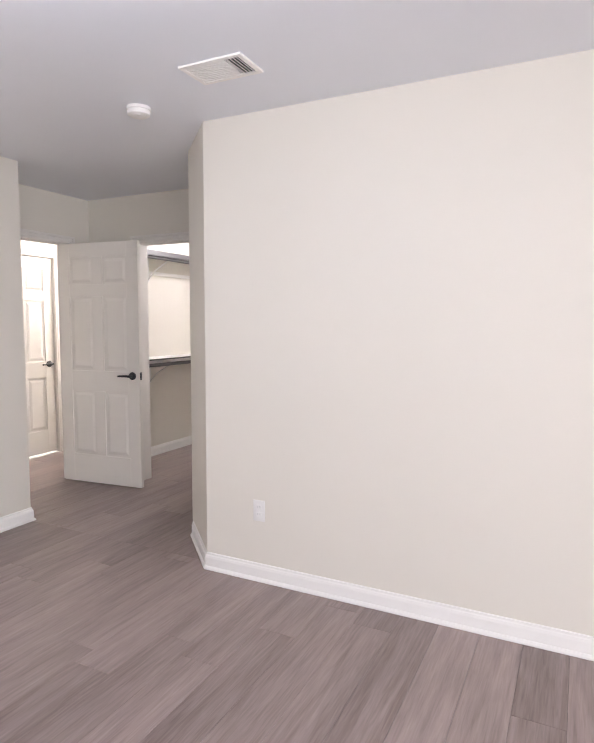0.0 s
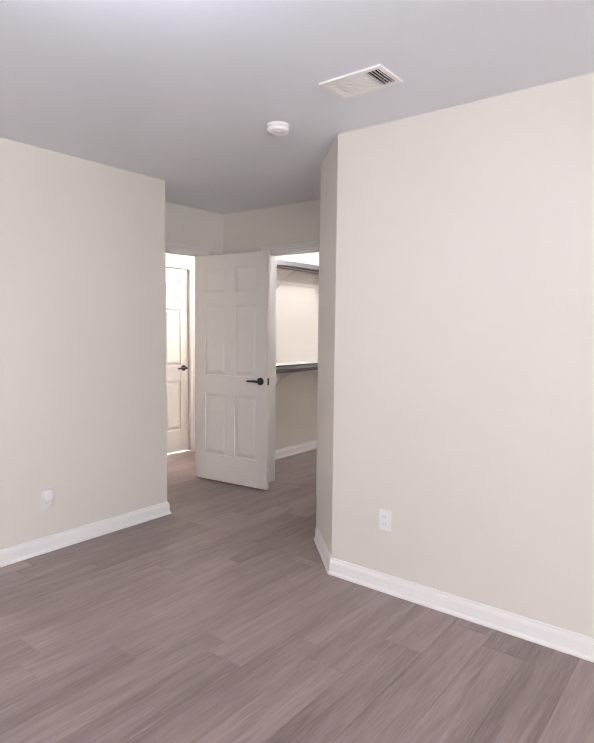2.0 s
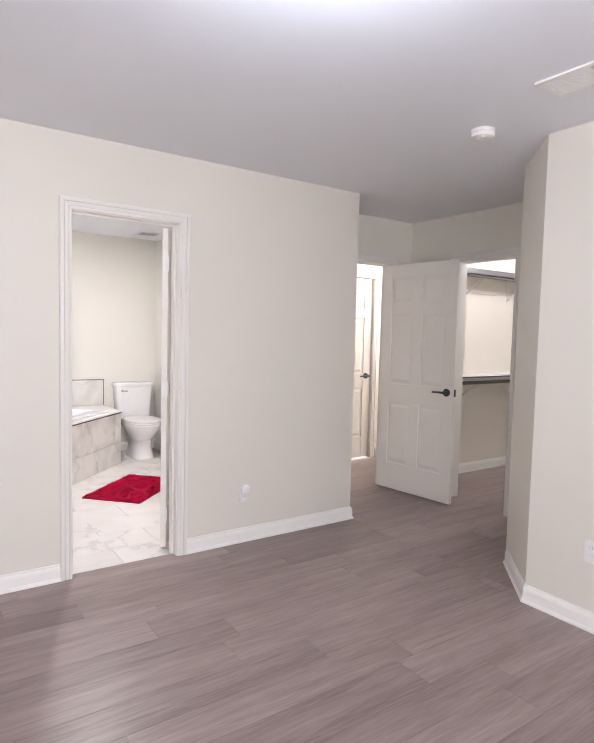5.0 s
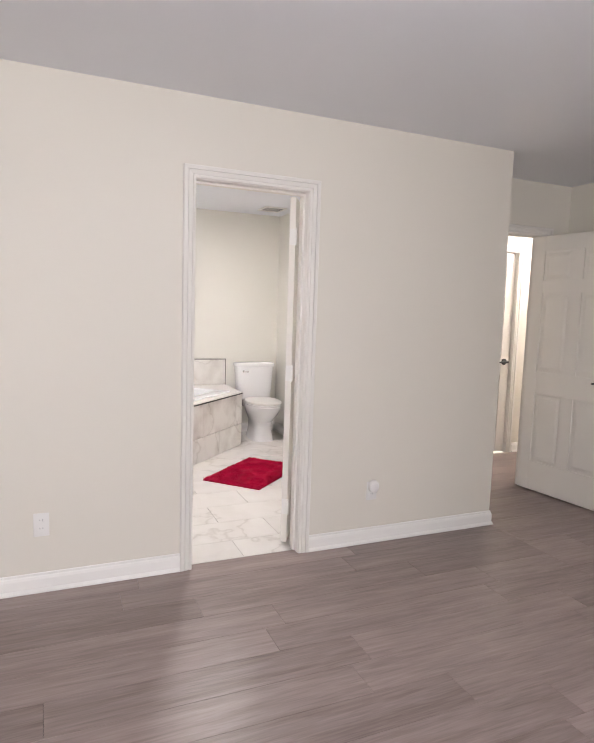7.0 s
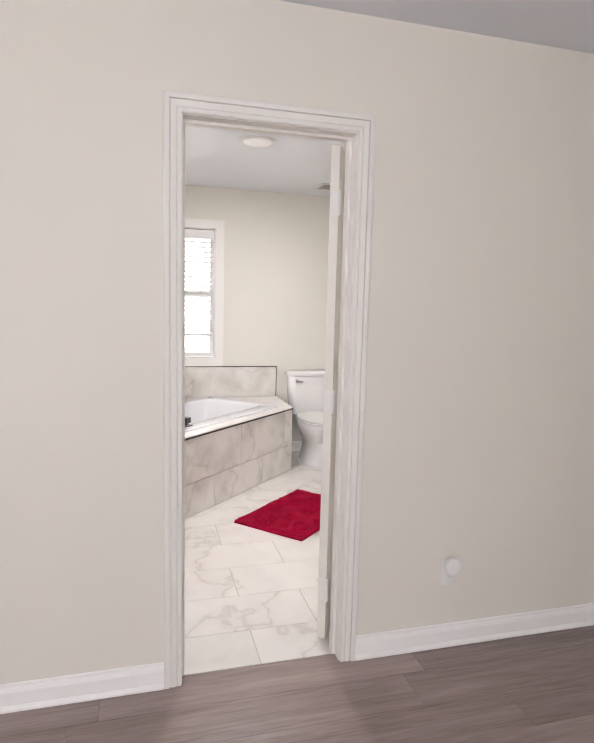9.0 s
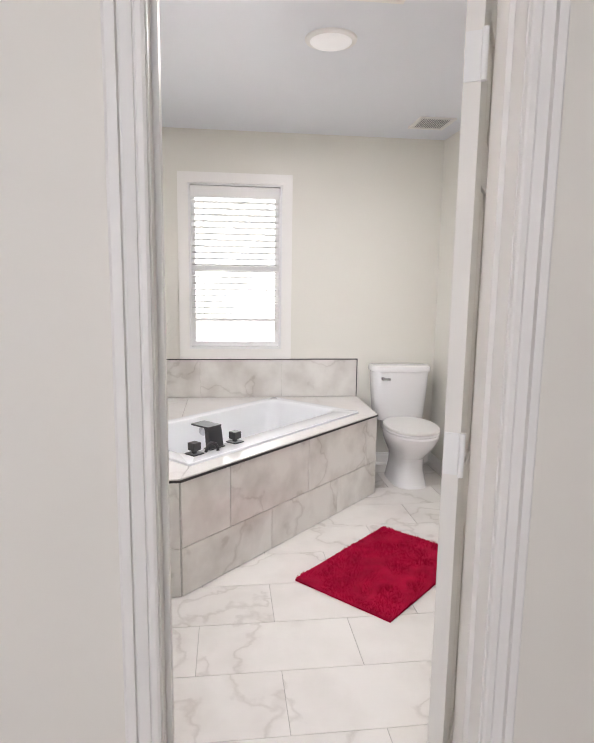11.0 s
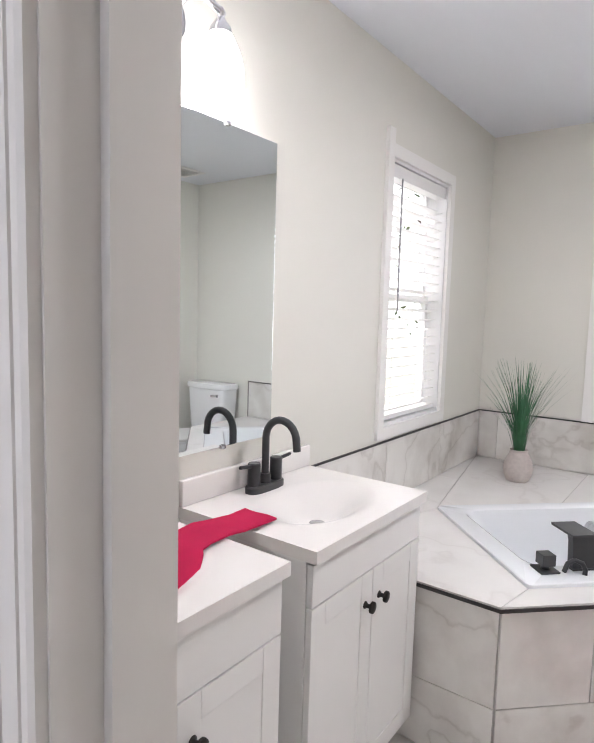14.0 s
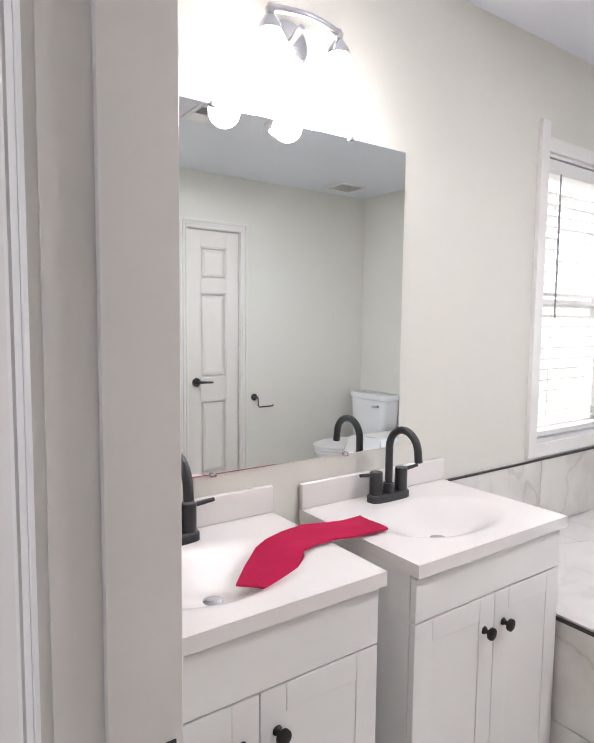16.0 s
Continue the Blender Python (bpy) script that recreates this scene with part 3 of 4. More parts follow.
def shrub(at, rx, ry, height, seed, label):
    """A low bush: a few stems under a dome of small leaves with an uneven outline."""
    rnd = random.Random(seed)
    root = thing("shrub", label, "shrub", at, 0, group="garden shrubs")
    bm = bmesh.new()
    for k in range(6):
        a = 1.05 * k
        tube(bm, [(0, 0, 0), (math.cos(a) * rx * 0.3, math.sin(a) * ry * 0.3, height * 0.4), (math.cos(a) * rx * 0.6, math.sin(a) * ry * 0.6, height * 0.75)], [0.03, 0.02, 0.008], 6)
    part("stem", bm, BARK, root)
    verts, faces = [], []
    for k in range(1300):
        a, el = rnd.uniform(0, 6.28), math.asin(rnd.random())
        q = rnd.uniform(0.6, 1.0) * (0.85 + 0.2 * math.sin(4 * a + seed) * math.cos(3 * el))
        c = Vector((math.cos(a) * math.cos(el) * rx * q, math.sin(a) * math.cos(el) * ry * q, 0.1 + height * math.sin(el) * q))
        d, e = Vector([rnd.gauss(0, 1) for _ in range(3)]).normalized(), Vector([rnd.gauss(0, 1) for _ in range(3)]).normalized()
        g = rnd.uniform(0.05, 0.11)
        i = len(verts)
        verts += [c - d * g, c + e * g * 0.5, c + d * g, c - e * g * 0.5]
        faces.append((i, i + 1, i + 2, i + 3))
    me = bpy.data.meshes.new("foliage")
    me.from_pydata(verts, [], faces)
    me.materials.append(FOLIAGE)
    ob = new("foliage", me)
    ob.parent = root


for sx, sy, sr, sh, sd in ((-14.2, 1.15, 0.9, 1.0, 11), (-14.6, 2.3, 0.8, 1.15, 12), (-13.9, 3.2, 0.7, 0.9, 13)):
    shrub((sx, sy, -0.7), sr, sr * 0.8, sh, sd, "rounded garden shrub beyond the bathroom window")
# glowing boards added so the view through the bathroom windows burns out to white
SKYGLOW = glow("glowing_overexposed_sky", (0.96, 0.98, 1.0), 0.9)
structure("backdrop_west", boxes((-60.2, -60, -0.69, -60, 60, 40)), SKYGLOW, "glowing board for the overexposed sky and distance")
structure("backdrop_south", boxes((-59.9, -60.2, -0.69, 60, -60, 40)), SKYGLOW, "glowing board for the overexposed sky and distance")
fence = thing("fence", "weathered wooden board fence across the yard", "fence", (0, 0, -0.7))
for i in range(40):
    part("board", boxes((-11.0 + i * 0.2, -7.03, 0, -10.82 + i * 0.2, -7.0, 1.5)), FENCE, fence, smooth=False)


# ---- bathroom: tub, deck and tiles ----
DECK = 0.547


def tile_piece(bm, corners, normal, thick=0.008, bev=0.0012):
    """A tile from four corners; its face stands thick proud along normal, with a small arris."""
    n = Vector(normal).normalized()
    c = [Vector(p) for p in corners]
    mid = sum(c, Vector()) / len(c)
    inn = [p + (mid - p).normalized() * bev * 1.5 for p in c]
    loft(bm, [c, [p + n * (thick - bev) for p in c], [p + n * thick for p in inn]], True, True)
    return bm


tub_deck = thing("tub_surround", "marble-tiled corner tub platform with dark metal edging", "tub surround", (-5.4, 1.6, 0))
TD = (-5.4, 1.6)
OUT = [(FARX + 0.002, SOUTHY + 0.002), (-4.462, SOUTHY + 0.002), (-4.462, 1.511), (-5.650, 2.699), (FARX + 0.002, 2.699)]
# the drop-in tub: a long rectangle laid at 45 degrees across the corner
tubc = (-5.422, 1.800)
TUB_L, TUB_W = 0.738, 0.372


def tub_at(u, v):
    """A point of the tub's plan: u along its front rim, v towards the corner behind it."""
    return ((-u - v) * 0.70711, (u - v) * 0.70711)


TUB = [(tubc[0] + x, tubc[1] + y) for x, y in (tub_at(-TUB_L, -TUB_W), tub_at(TUB_L, -TUB_W), tub_at(TUB_L, TUB_W), tub_at(-TUB_L, TUB_W))]


def local(pts, c=TD):
    return [(x - c[0], y - c[1]) for x, y in pts]


bm = bmesh.new()
sides = [(-4.470, SOUTHY + 0.002), (-4.470, 1.508), (-5.653, 2.691), (FARX + 0.002, 2.691), (FARX + 0.002, SOUTHY + 0.002)]
vs0 = [bm.verts.new((x, y, 0)) for x, y in local(sides)]
vs1 = [bm.verts.new((x, y, DECK - 0.010)) for x, y in local(sides)]
for i in range(5):
    bm.faces.new((vs0[i], vs0[(i + 1) % 5], vs1[(i + 1) % 5], vs1[i]))
part("carcass", bm, GROUT, tub_deck, "grout backing", smooth=False)


def apron(a, b, normal, joints, z0, z1):
    d = Vector((b[0] - a[0], b[1] - a[1]))
    ln = d.length
    d.normalize()
    cuts = [0] + joints + [ln]
    for u, v in zip(cuts, cuts[1:]):
        u0, v0 = u + 0.0012, v - 0.0012
        p0, p1 = Vector(a) + d * u0, Vector(a) + d * v0
        bm = bmesh.new()
        tile_piece(bm, [(p0.x, p0.y, z0), (p1.x, p1.y, z0), (p1.x, p1.y, z1), (p0.x, p0.y, z1)], normal)
        part("apron_tile", bm, MARBLE_WALL, tub_deck, smooth=False)


A0, A1 = (-4.470 - TD[0], 1.508 - TD[1]), (-5.653 - TD[0], 2.691 - TD[1])
AW = FARX + 0.002 - TD[0]
AZ = 0.226
apron(A0, A1, (1, 1, 0), [0.305, 0.925, 1.535], AZ + 0.003, DECK - 0.017)
apron(A0, A1, (1, 1, 0), [0.61, 1.22], 0.004, AZ)
apron((A0[0], 0.81 - TD[1]), A0, (1, 0, 0), [0.08], AZ + 0.003, DECK - 0.017)
apron((A0[0], 0.81 - TD[1]), A0, (1, 0, 0), [0.36], 0.004, AZ)
apron(A1, (AW, A1[1]), (0, 1, 0), [], AZ + 0.003, DECK - 0.017)
apron(A1, (AW, A1[1]), (0, 1, 0), [], 0.004, AZ)
bm = bmesh.new()
edge = [(-4.461, 0.81), (-4.461, 1.5115), (-5.6495, 2.700), (FARX + 0.002, 2.700)]
moulding(bm, [(0, 0), (-0.004, 0), (-0.004, 0.011), (0, 0.011)], local(edge), lambda x, y, w: Vector((x, y, DECK - 0.016 + w)))
part("edge_trim", bm, DARKTRIM, tub_deck, "dark metal edge trim", smooth=False)


def clip(poly, n, c):
    """The part of a convex polygon with n.p <= c."""
    out = []
    for i, p in enumerate(poly):
        q = poly[(i + 1) % len(poly)]
        dp, dq = n[0] * p[0] + n[1] * p[1] - c, n[0] * q[0] + n[1] * q[1] - c
        if dp <= 0:
            out.append(p)
        if dp * dq < 0:
            t = dp / (dp - dq)
            out.append((p[0] + (q[0] - p[0]) * t, p[1] + (q[1] - p[1]) * t))
    return out


def shrink(poly, d):
    """Insets a convex polygon by d."""
    area2 = sum(p[0] * q[1] - q[0] * p[1] for p, q in zip(poly, poly[1:] + poly[:1]))
    sgn = 1 if area2 > 0 else -1
    res = list(poly)
    for p, q in zip(poly, poly[1:] + poly[:1]):
        dx, dy = q[0] - p[0], q[1] - p[1]
        k = math.hypot(dx, dy)
        if k < 1e-6:
            continue
        n = (sgn * dy / k, -sgn * dx / k)
        res = clip(res, n, n[0] * p[0] + n[1] * p[1] - d)
    return res


# deck: one wedge of the platform's top for each side of the tub, cut into tiles
BACK = (FARX + 0.002, TUB[2][1])
wedges = [
    [OUT[1], OUT[2], TUB[0], TUB[3]],
    [OUT[2], OUT[3], TUB[1], TUB[0]],
    [OUT[3], OUT[4], TUB[2], TUB[1]],
    [OUT[4], BACK, TUB[2]],
    [BACK, OUT[0], TUB[3], TUB[2]],
    [OUT[0], OUT[1], TUB[3]],
]
for w in wedges:
    a, b = Vector(w[0]), Vector(w[1])
    d = (b - a).normalized()
    ln = (b - a).length
    k = max(1, round(ln / 0.6))
    for i in range(k):
        lo, hi = d.dot(a) + ln * i / k, d.dot(a) + ln * (i + 1) / k
        piece = w
        if i > 0:
            piece = clip(piece, (-d.x, -d.y), -lo)
        if i < k - 1:
            piece = clip(piece, (d.x, d.y), hi)
        piece = shrink(piece, 0.0012)
        if len(piece) >= 3:
            bm = bmesh.new()
            prism(bm, local(piece), DECK - 0.011, DECK)
            part("deck_tile", bm, MARBLE_DECK, tub_deck, smooth=False)


bathtub = thing("bathtub", "white acrylic drop-in bathtub set at an angle in the tiled deck", "bathtub", (*tubc, 0))


def tub_ring(front, back, ends, z, r):
    """A rounded rectangle of the tub's plan, drawn in from its front, its back and its two ends."""
    u1, v0, v1 = TUB_L - ends, -TUB_W + front, TUB_W - back
    out = []
    for cu, cv, a0 in ((u1, v1, 0), (-u1, v1, 90), (-u1, v0, 180), (u1, v0, 270)):
        for k in range(7):
            a = radians(a0 + 15 * k)
            u, v = cu + r * (math.cos(a) - math.copysign(1, cu)), cv + r * (math.sin(a) - (1 if cv == v1 else -1))
            x, y = tub_at(u, v)
            out.append(Vector((x, y, z)))
    return out


bm = bmesh.new()
loft(bm, [tub_ring(0, 0, 0, DECK - 0.005, 0.02), tub_ring(0, 0, 0, DECK + 0.010, 0.02), tub_ring(0.004, 0.004, 0.004, DECK + 0.014, 0.02), tub_ring(0.118, 0.060, 0.075, DECK + 0.015, 0.07),
          tub_ring(0.126, 0.068, 0.085, DECK + 0.010, 0.075), tub_ring(0.130, 0.073, 0.093, DECK - 0.006, 0.08), tub_ring(0.145, 0.09, 0.13, DECK - 0.12, 0.09), tub_ring(0.16, 0.105, 0.18, DECK - 0.25, 0.10),
          tub_ring(0.185, 0.13, 0.23, DECK - 0.34, 0.10), tub_ring(0.24, 0.18, 0.30, DECK - 0.375, 0.09), tub_ring(0.33, 0.30, 0.5, DECK - 0.38, 0.05)], False, True)
part("basin", bm, ACRYLIC, bathtub)
bm = bmesh.new()
tube(bm, [(*tub_at(-0.05, 0.296), DECK - 0.075), (*tub_at(-0.05, 0.270), DECK - 0.078)], [0.03, 0.03], 20)
part("overflow_plate", bm, CHROME, bathtub, "chrome overflow plate")

# waterfall tub filler with two square handles and a hand-shower hook, along the front rim
fz = DECK + 0.016
filler = thing("tub_filler", "matte black waterfall tub faucet with two square handles", "faucet", (-4.878, 1.655, fz), 135)
bm = bmesh.new()
box(bm, -0.052, -0.018, 0, 0.052, 0.030, 0.005, 0.001)
sect = lambda hw, y0, y1, z: [Vector((x, y, z)) for x, y in ((-hw, y0), (hw, y0), (hw, y1), (-hw, y1))]
loft(bm, [sect(0.047, -0.010, 0.020, 0.004), sect(0.045, 0.002, 0.028, 0.09), sect(0.045, 0.006, 0.034, 0.104)])
loft(bm, [sect(0.045, 0.004, 0.125, 0.1045), sect(0.046, 0.003, 0.130, 0.113)])
part("spout", bm, BLACK, filler, smooth=False)
for sx in (-0.14, 0.14):
    bm = bmesh.new()
    box(bm, sx - 0.034, -0.034, 0, sx + 0.034, 0.034, 0.006, 0.001)
    tube(bm, [(sx, 0, 0.005), (sx, 0, 0.022)], 0.014, 14)
    box(bm, sx - 0.023, -0.023, 0.02, sx + 0.023, 0.023, 0.058, 0.002)
    part("handle", bm, BLACK, filler, smooth=False)
bm = bmesh.new()
tube(bm, [(-0.085, -0.02, 0.0), (-0.075, -0.022, 0.03), (-0.055, -0.026, 0.042), (-0.032, -0.034, 0.034), (-0.024, -0.042, 0.014), (-0.03, -0.048, 0.0)], 0.008, 10)
part("hand_shower_hook", bm, BLACK, filler)

# splash tiles over the deck
for nm, a, b, normal in (("far", (FARX, SOUTHY + 0.009), (FARX, 2.692), (1, 0, 0)), ("side", (FARX + 0.009, SOUTHY), (-4.458, SOUTHY), (0, 1, 0))):
    root = thing("tile_splash", "grey-white marble tile splash with a dark metal edge", "tile splash", (a[0], a[1], DECK))
    d = Vector((b[0] - a[0], b[1] - a[1]))
    ln = d.length
    d.normalize()
    cuts = [0.0, 0.11] if nm == "far" else [0.0]
    while cuts[-1] + 0.6 < ln:
        cuts.append(cuts[-1] + 0.6)
    cuts.append(ln)
    for u, v in zip(cuts, cuts[1:]):
        p0, p1 = d * (u + 0.001), d * (v - 0.001)
        bm = bmesh.new()
        tile_piece(bm, [(p0.x, p0.y, 0.003), (p1.x, p1.y, 0.003), (p1.x, p1.y, 0.281), (p0.x, p0.y, 0.281)], normal)
        part("splash_tile", bm, MARBLE_WALL, root, smooth=False)
    nx, ny = normal[0], normal[1]
    e = d * ln
    bm = bmesh.new()
    p = [(0, 0), (e.x, e.y), (e.x + nx * 0.010, e.y + ny * 0.010), (nx * 0.010, ny * 0.010)]
    prism(bm, p, 0.282, 0.288)
    if nm == "far":
        prism(bm, [(e.x, e.y + 0.0005), (e.x, e.y + 0.005), (0.010, e.y + 0.005), (0.010, e.y + 0.0005)], 0, 0.288)
    part("edge_trim", bm, DARKTRIM, root, "dark metal edge trim", smooth=False)

# potted grass
pot = thing("potted_grass", "green artificial grass in a speckled stone pot", "plant", (-5.868, 1.160, DECK))
bm = bmesh.new()
loft(bm, [oval(0, 0, z, r, r, 28) for z, r in ((0, 0.05), (0.004, 0.055), (0.03, 0.068), (0.07, 0.074), (0.11, 0.066), (0.14, 0.05), (0.155, 0.043), (0.165, 0.046), (0.165, 0.038), (0.15, 0.036))], True, True)
part("pot", bm, POT, pot)
rnd = random.Random(4)
verts, faces = [], []
for k in range(150):
    a, lean = rnd.uniform(0, 6.283), rnd.uniform(0.02, 0.21) * (0.5 + rnd.random())
    ht = rnd.uniform(0.28, 0.49)
    d, sd = Vector((math.cos(a), math.sin(a), 0)), Vector((-math.sin(a), math.cos(a), 0))
    b0 = d * rnd.uniform(0, 0.025) + Vector((0, 0, 0.15))
    i = len(verts)
    wd = rnd.uniform(0.003, 0.0052)
    for t in (0, 0.35, 0.7, 1.0):
        c = b0 + d * lean * t ** 1.8 + Vector((0, 0, ht * t))
        q = wd * (1 - t * 0.92)
        verts += [c - sd * q, c + sd * q]
    for j in range(3):
        faces.append((i + 2 * j, i + 2 * j + 1, i + 2 * j + 3, i + 2 * j + 2))
me = bpy.data.meshes.new("blades")
me.from_pydata(verts, [], faces)
me.materials.append(LEAF)
ob = new("blades", me)
ob.parent = pot
tagged(ob, "thin green grass blades")

# ---- vanities ----
def vanity(x0, x1, top, label, front=0.113):
    """Cabinet x0..x1 with a false front over two framed doors."""
    cx, w = (x0 + x1) / 2, x1 - x0
    root = thing("vanity_cabinet", label, "vanity", (cx, SOUTHY, 0), group="bathroom vanities")
    h = top - 0.032
    f = 0.434
    part("body", boxes((-w / 2, 0.004, 0.09, -w / 2 + 0.016, f, h), (w / 2 - 0.016, 0.004, 0.09, w / 2, f, h), (-w / 2 + 0.016, 0.004, 0.09, w / 2 - 0.016, f, 0.106), (-w / 2 + 0.016, 0.004, 0.106, w / 2 - 0.016, 0.012, h), (-w / 2 + 0.016, f - 0.016, 0.106, w / 2 - 0.016, f, h), (-w / 2 + 0.004, 0.01, 0.0, w / 2 - 0.004, f - 0.06, 0.0895)), CABINET, root, smooth=False)
    bm = bmesh.new()
    box(bm, -w / 2 + 0.003, f + 0.001, h - front, w / 2 - 0.003, f + 0.018, h - 0.009, 0.002)
    part("false_front", bm, CABINET, root, smooth=False)
    z0, z1 = 0.10, h - front - 0.004
    for s in (-1, 1):
        xa, xb = (-w / 2 + 0.003, -0.0012) if s < 0 else (0.0012, w / 2 - 0.003)
        bm = bmesh.new()
        st = 0.058
        box(bm, xa + st, f + 0.002, z0 + st, xb - st, f + 0.0155, z1 - st)
        box(bm, xa, f + 0.001, z0, xa + st, f + 0.018, z1, 0.0018)
        box(bm, xb - st, f + 0.001, z0, xb, f + 0.018, z1, 0.0018)
        box(bm, xa + st, f + 0.001, z0, xb - st, f + 0.018, z0 + st, 0.0018)
        box(bm, xa + st, f + 0.001, z1 - st, xb - st, f + 0.018, z1, 0.0018)
        door = part("door", bm, CABINET, root, smooth=False)
        kx, kz = s * 0.0385, z1 - 0.087
        bm = bmesh.new()
        tube(bm, [(kx, f + 0.016, kz), (kx, f + 0.020, kz), (kx, f + 0.024, kz), (kx, f + 0.034, kz), (kx, f + 0.038, kz), (kx, f + 0.044, kz), (kx, f + 0.046, kz)], [0.011, 0.010, 0.006, 0.006, 0.016, 0.016, 0.012], 20)
        part("knob", bm, BRONZE, door, "dark bronze round knob")
    return root


def vanity_top(x0, x1, top, label):
    """Moulded top with an integral oval bowl and a backsplash."""
    cx = (x0 + x1) / 2
    w, dp = x1 - x0, 0.463
    root = thing("bathroom_sink", label, "sink", (cx, SOUTHY, top - 0.0315), group="bathroom sinks")
    nx, ny = 72, 56
    th = 0.0315
    bm = bmesh.new()
    grid = []
    for j in range(ny + 1):
        row = []
        for i in range(nx + 1):
            x, y = -w / 2 + w * i / nx, 0.004 + dp * j / ny
            u, v = x / 0.235, (y - 0.262) / 0.155
            r = math.hypot(u, v)
            dip = 0.0
            if r < 1:
                k = 1 - r * r
                dip = -0.068 * k * k
            row.append(bm.verts.new((x, y, th + dip)))
        grid.append(row)
    for j in range(ny):
        for i in range(nx):
            bm.faces.new((grid[j][i], grid[j][i + 1], grid[j + 1][i + 1], grid[j + 1][i]))
    rim = grid[0] + [r[-1] for r in grid[1:]] + grid[-1][-2::-1] + [r[0] for r in grid[-2:0:-1]]
    low = [bm.verts.new((v.co.x, v.co.y, 0)) for v in rim]
    for i in range(len(rim)):
        bm.faces.new((rim[i], rim[(i + 1) % len(rim)], low[(i + 1) % len(low)], low[i]))
    part("basin_top", bm, SOLID, root)
    bm = bmesh.new()
    box(bm, -w / 2, 0.003, th + 0.0005, w / 2, 0.021, th + 0.075, 0.004, 3)
    part("backsplash", bm, SOLID, root)
    bm = bmesh.new()
    tube(bm, [(0, 0.262, th - 0.070), (0, 0.262, th - 0.0655), (0, 0.262, th - 0.063)], [0.023, 0.023, 0.014], 20)
    part("drain", bm, CHROME, root, "chrome drain")
    return root


V2 = (-4.448, -3.862, 0.846)
V1 = (-3.753, -3.160, 0.858)
vanity(*V2, "white two-door vanity cabinet with bronze knobs beside the tub")
vanity(*V1, "white two-door vanity cabinet with bronze knobs near the doorway", front=0.130)
vanity_top(V2[0] - 0.006, V2[1] + 0.006, V2[2], "glossy white moulded sink top beside the tub")
vanity_top(V1[0] - 0.006, V1[1] + 0.006, V1[2], "glossy white moulded sink top near the doorway")


def basin_faucet(x, z, label):
    root = thing("sink_faucet", label, "faucet", (x, SOUTHY + 0.075, z), group="sink faucets")
    bm = bmesh.new()
    loft(bm, [oval(0, 0, 0, 0.078, 0.027, 36, 3.2), oval(0, 0, 0.018, 0.078, 0.027, 36, 3.2), oval(0, 0, 0.022, 0.074, 0.024, 36, 3.2)])
    part("base_plate", bm, BLACK, root)
    pts = [(0, 0, 0.02), (0, 0, 0.16)]
    for k in range(1, 13):
        a = math.pi * k / 13
        pts.append((0, 0.058 - 0.058 * math.cos(a), 0.16 + 0.060 * math.sin(a)))
    pts += [(0, 0.117, 0.150), (0, 0.119, 0.135)]
    bm = bmesh.new()
    tube(bm, pts, 0.0115, 16)
    tube(bm, [(0, 0, 0.02), (0, 0, 0.05)], [0.018, 0.016], 18)
    part("spout", bm, BLACK, root)
    for s in (-1, 1):
        bm = bmesh.new()
        tube(bm, [(s * 0.052, 0, 0.02), (s * 0.052, 0, 0.088), (s * 0.052, 0, 0.091)], [0.0195, 0.0195, 0.017], 20)
        tube(bm, [(s * 0.052, 0, 0.081), (s * 0.118, 0.004, 0.089)], [0.0062, 0.0052], 12)
        part("handle", bm, BLACK, root)
    return root


basin_faucet(-4.140, V2[2], "matte black gooseneck faucet with two levers")
basin_faucet(-3.432, V1[2], "matte black gooseneck faucet with two levers")

# folded red cloth bridging the two tops
bm = bmesh.new()
path = [(-3.942, 1.028, 0.855), (-3.88, 1.026, 0.855), (-3.82, 1.025, 0.859), (-3.76, 1.026, 0.866), (-3.69, 1.036, 0.866), (-3.645, 1.05, 0.865), (-3.622, 1.064, 0.860), (-3.57, 1.105, 0.846), (-3.523, 1.142, 0.832)]
rings = []
for i, p in enumerate(path):
    a, b = path[max(i - 1, 0)], path[min(i + 1, len(path) - 1)]
    d = Vector((b[0] - a[0], b[1] - a[1], 0)).normalized()
    sd = Vector((-d.y, d.x, 0))
    hw = 0.056 - 0.003 * math.sin(i * 1.7)
    row = []
    for k in range(9):
        t = -1 + k / 4
        row.append(Vector(p) + sd * hw * t + Vector((0, 0, 0.0035 + 0.0015 * math.sin(3 * t + i))))
    row += [v - Vector((0, 0, 0.005)) for v in row[::-1]]
    rings.append(row)
loft(bm, rings)
solo("hand_towel", bm, REDCLOTH, "folded crimson hand towel lying across both sink tops", "towel")

# mirror with small clips
mirror = thing("wall_mirror", "frameless rectangular mirror on the wall over the sinks", "mirror", (-3.803, SOUTHY, 0.986))
bm = bmesh.new()
mw, mh = 0.4425, 0.919
r = lambda k, y: [Vector((-mw + k, y, k)), Vector((mw - k, y, k)), Vector((mw - k, y, mh - k)), Vector((-mw + k, y, mh - k))]
loft(bm, [r(0, 0.002), r(0, 0.0068), r(0.002, 0.0070)])
part("glass", bm, MIRROR, mirror, smooth=False)
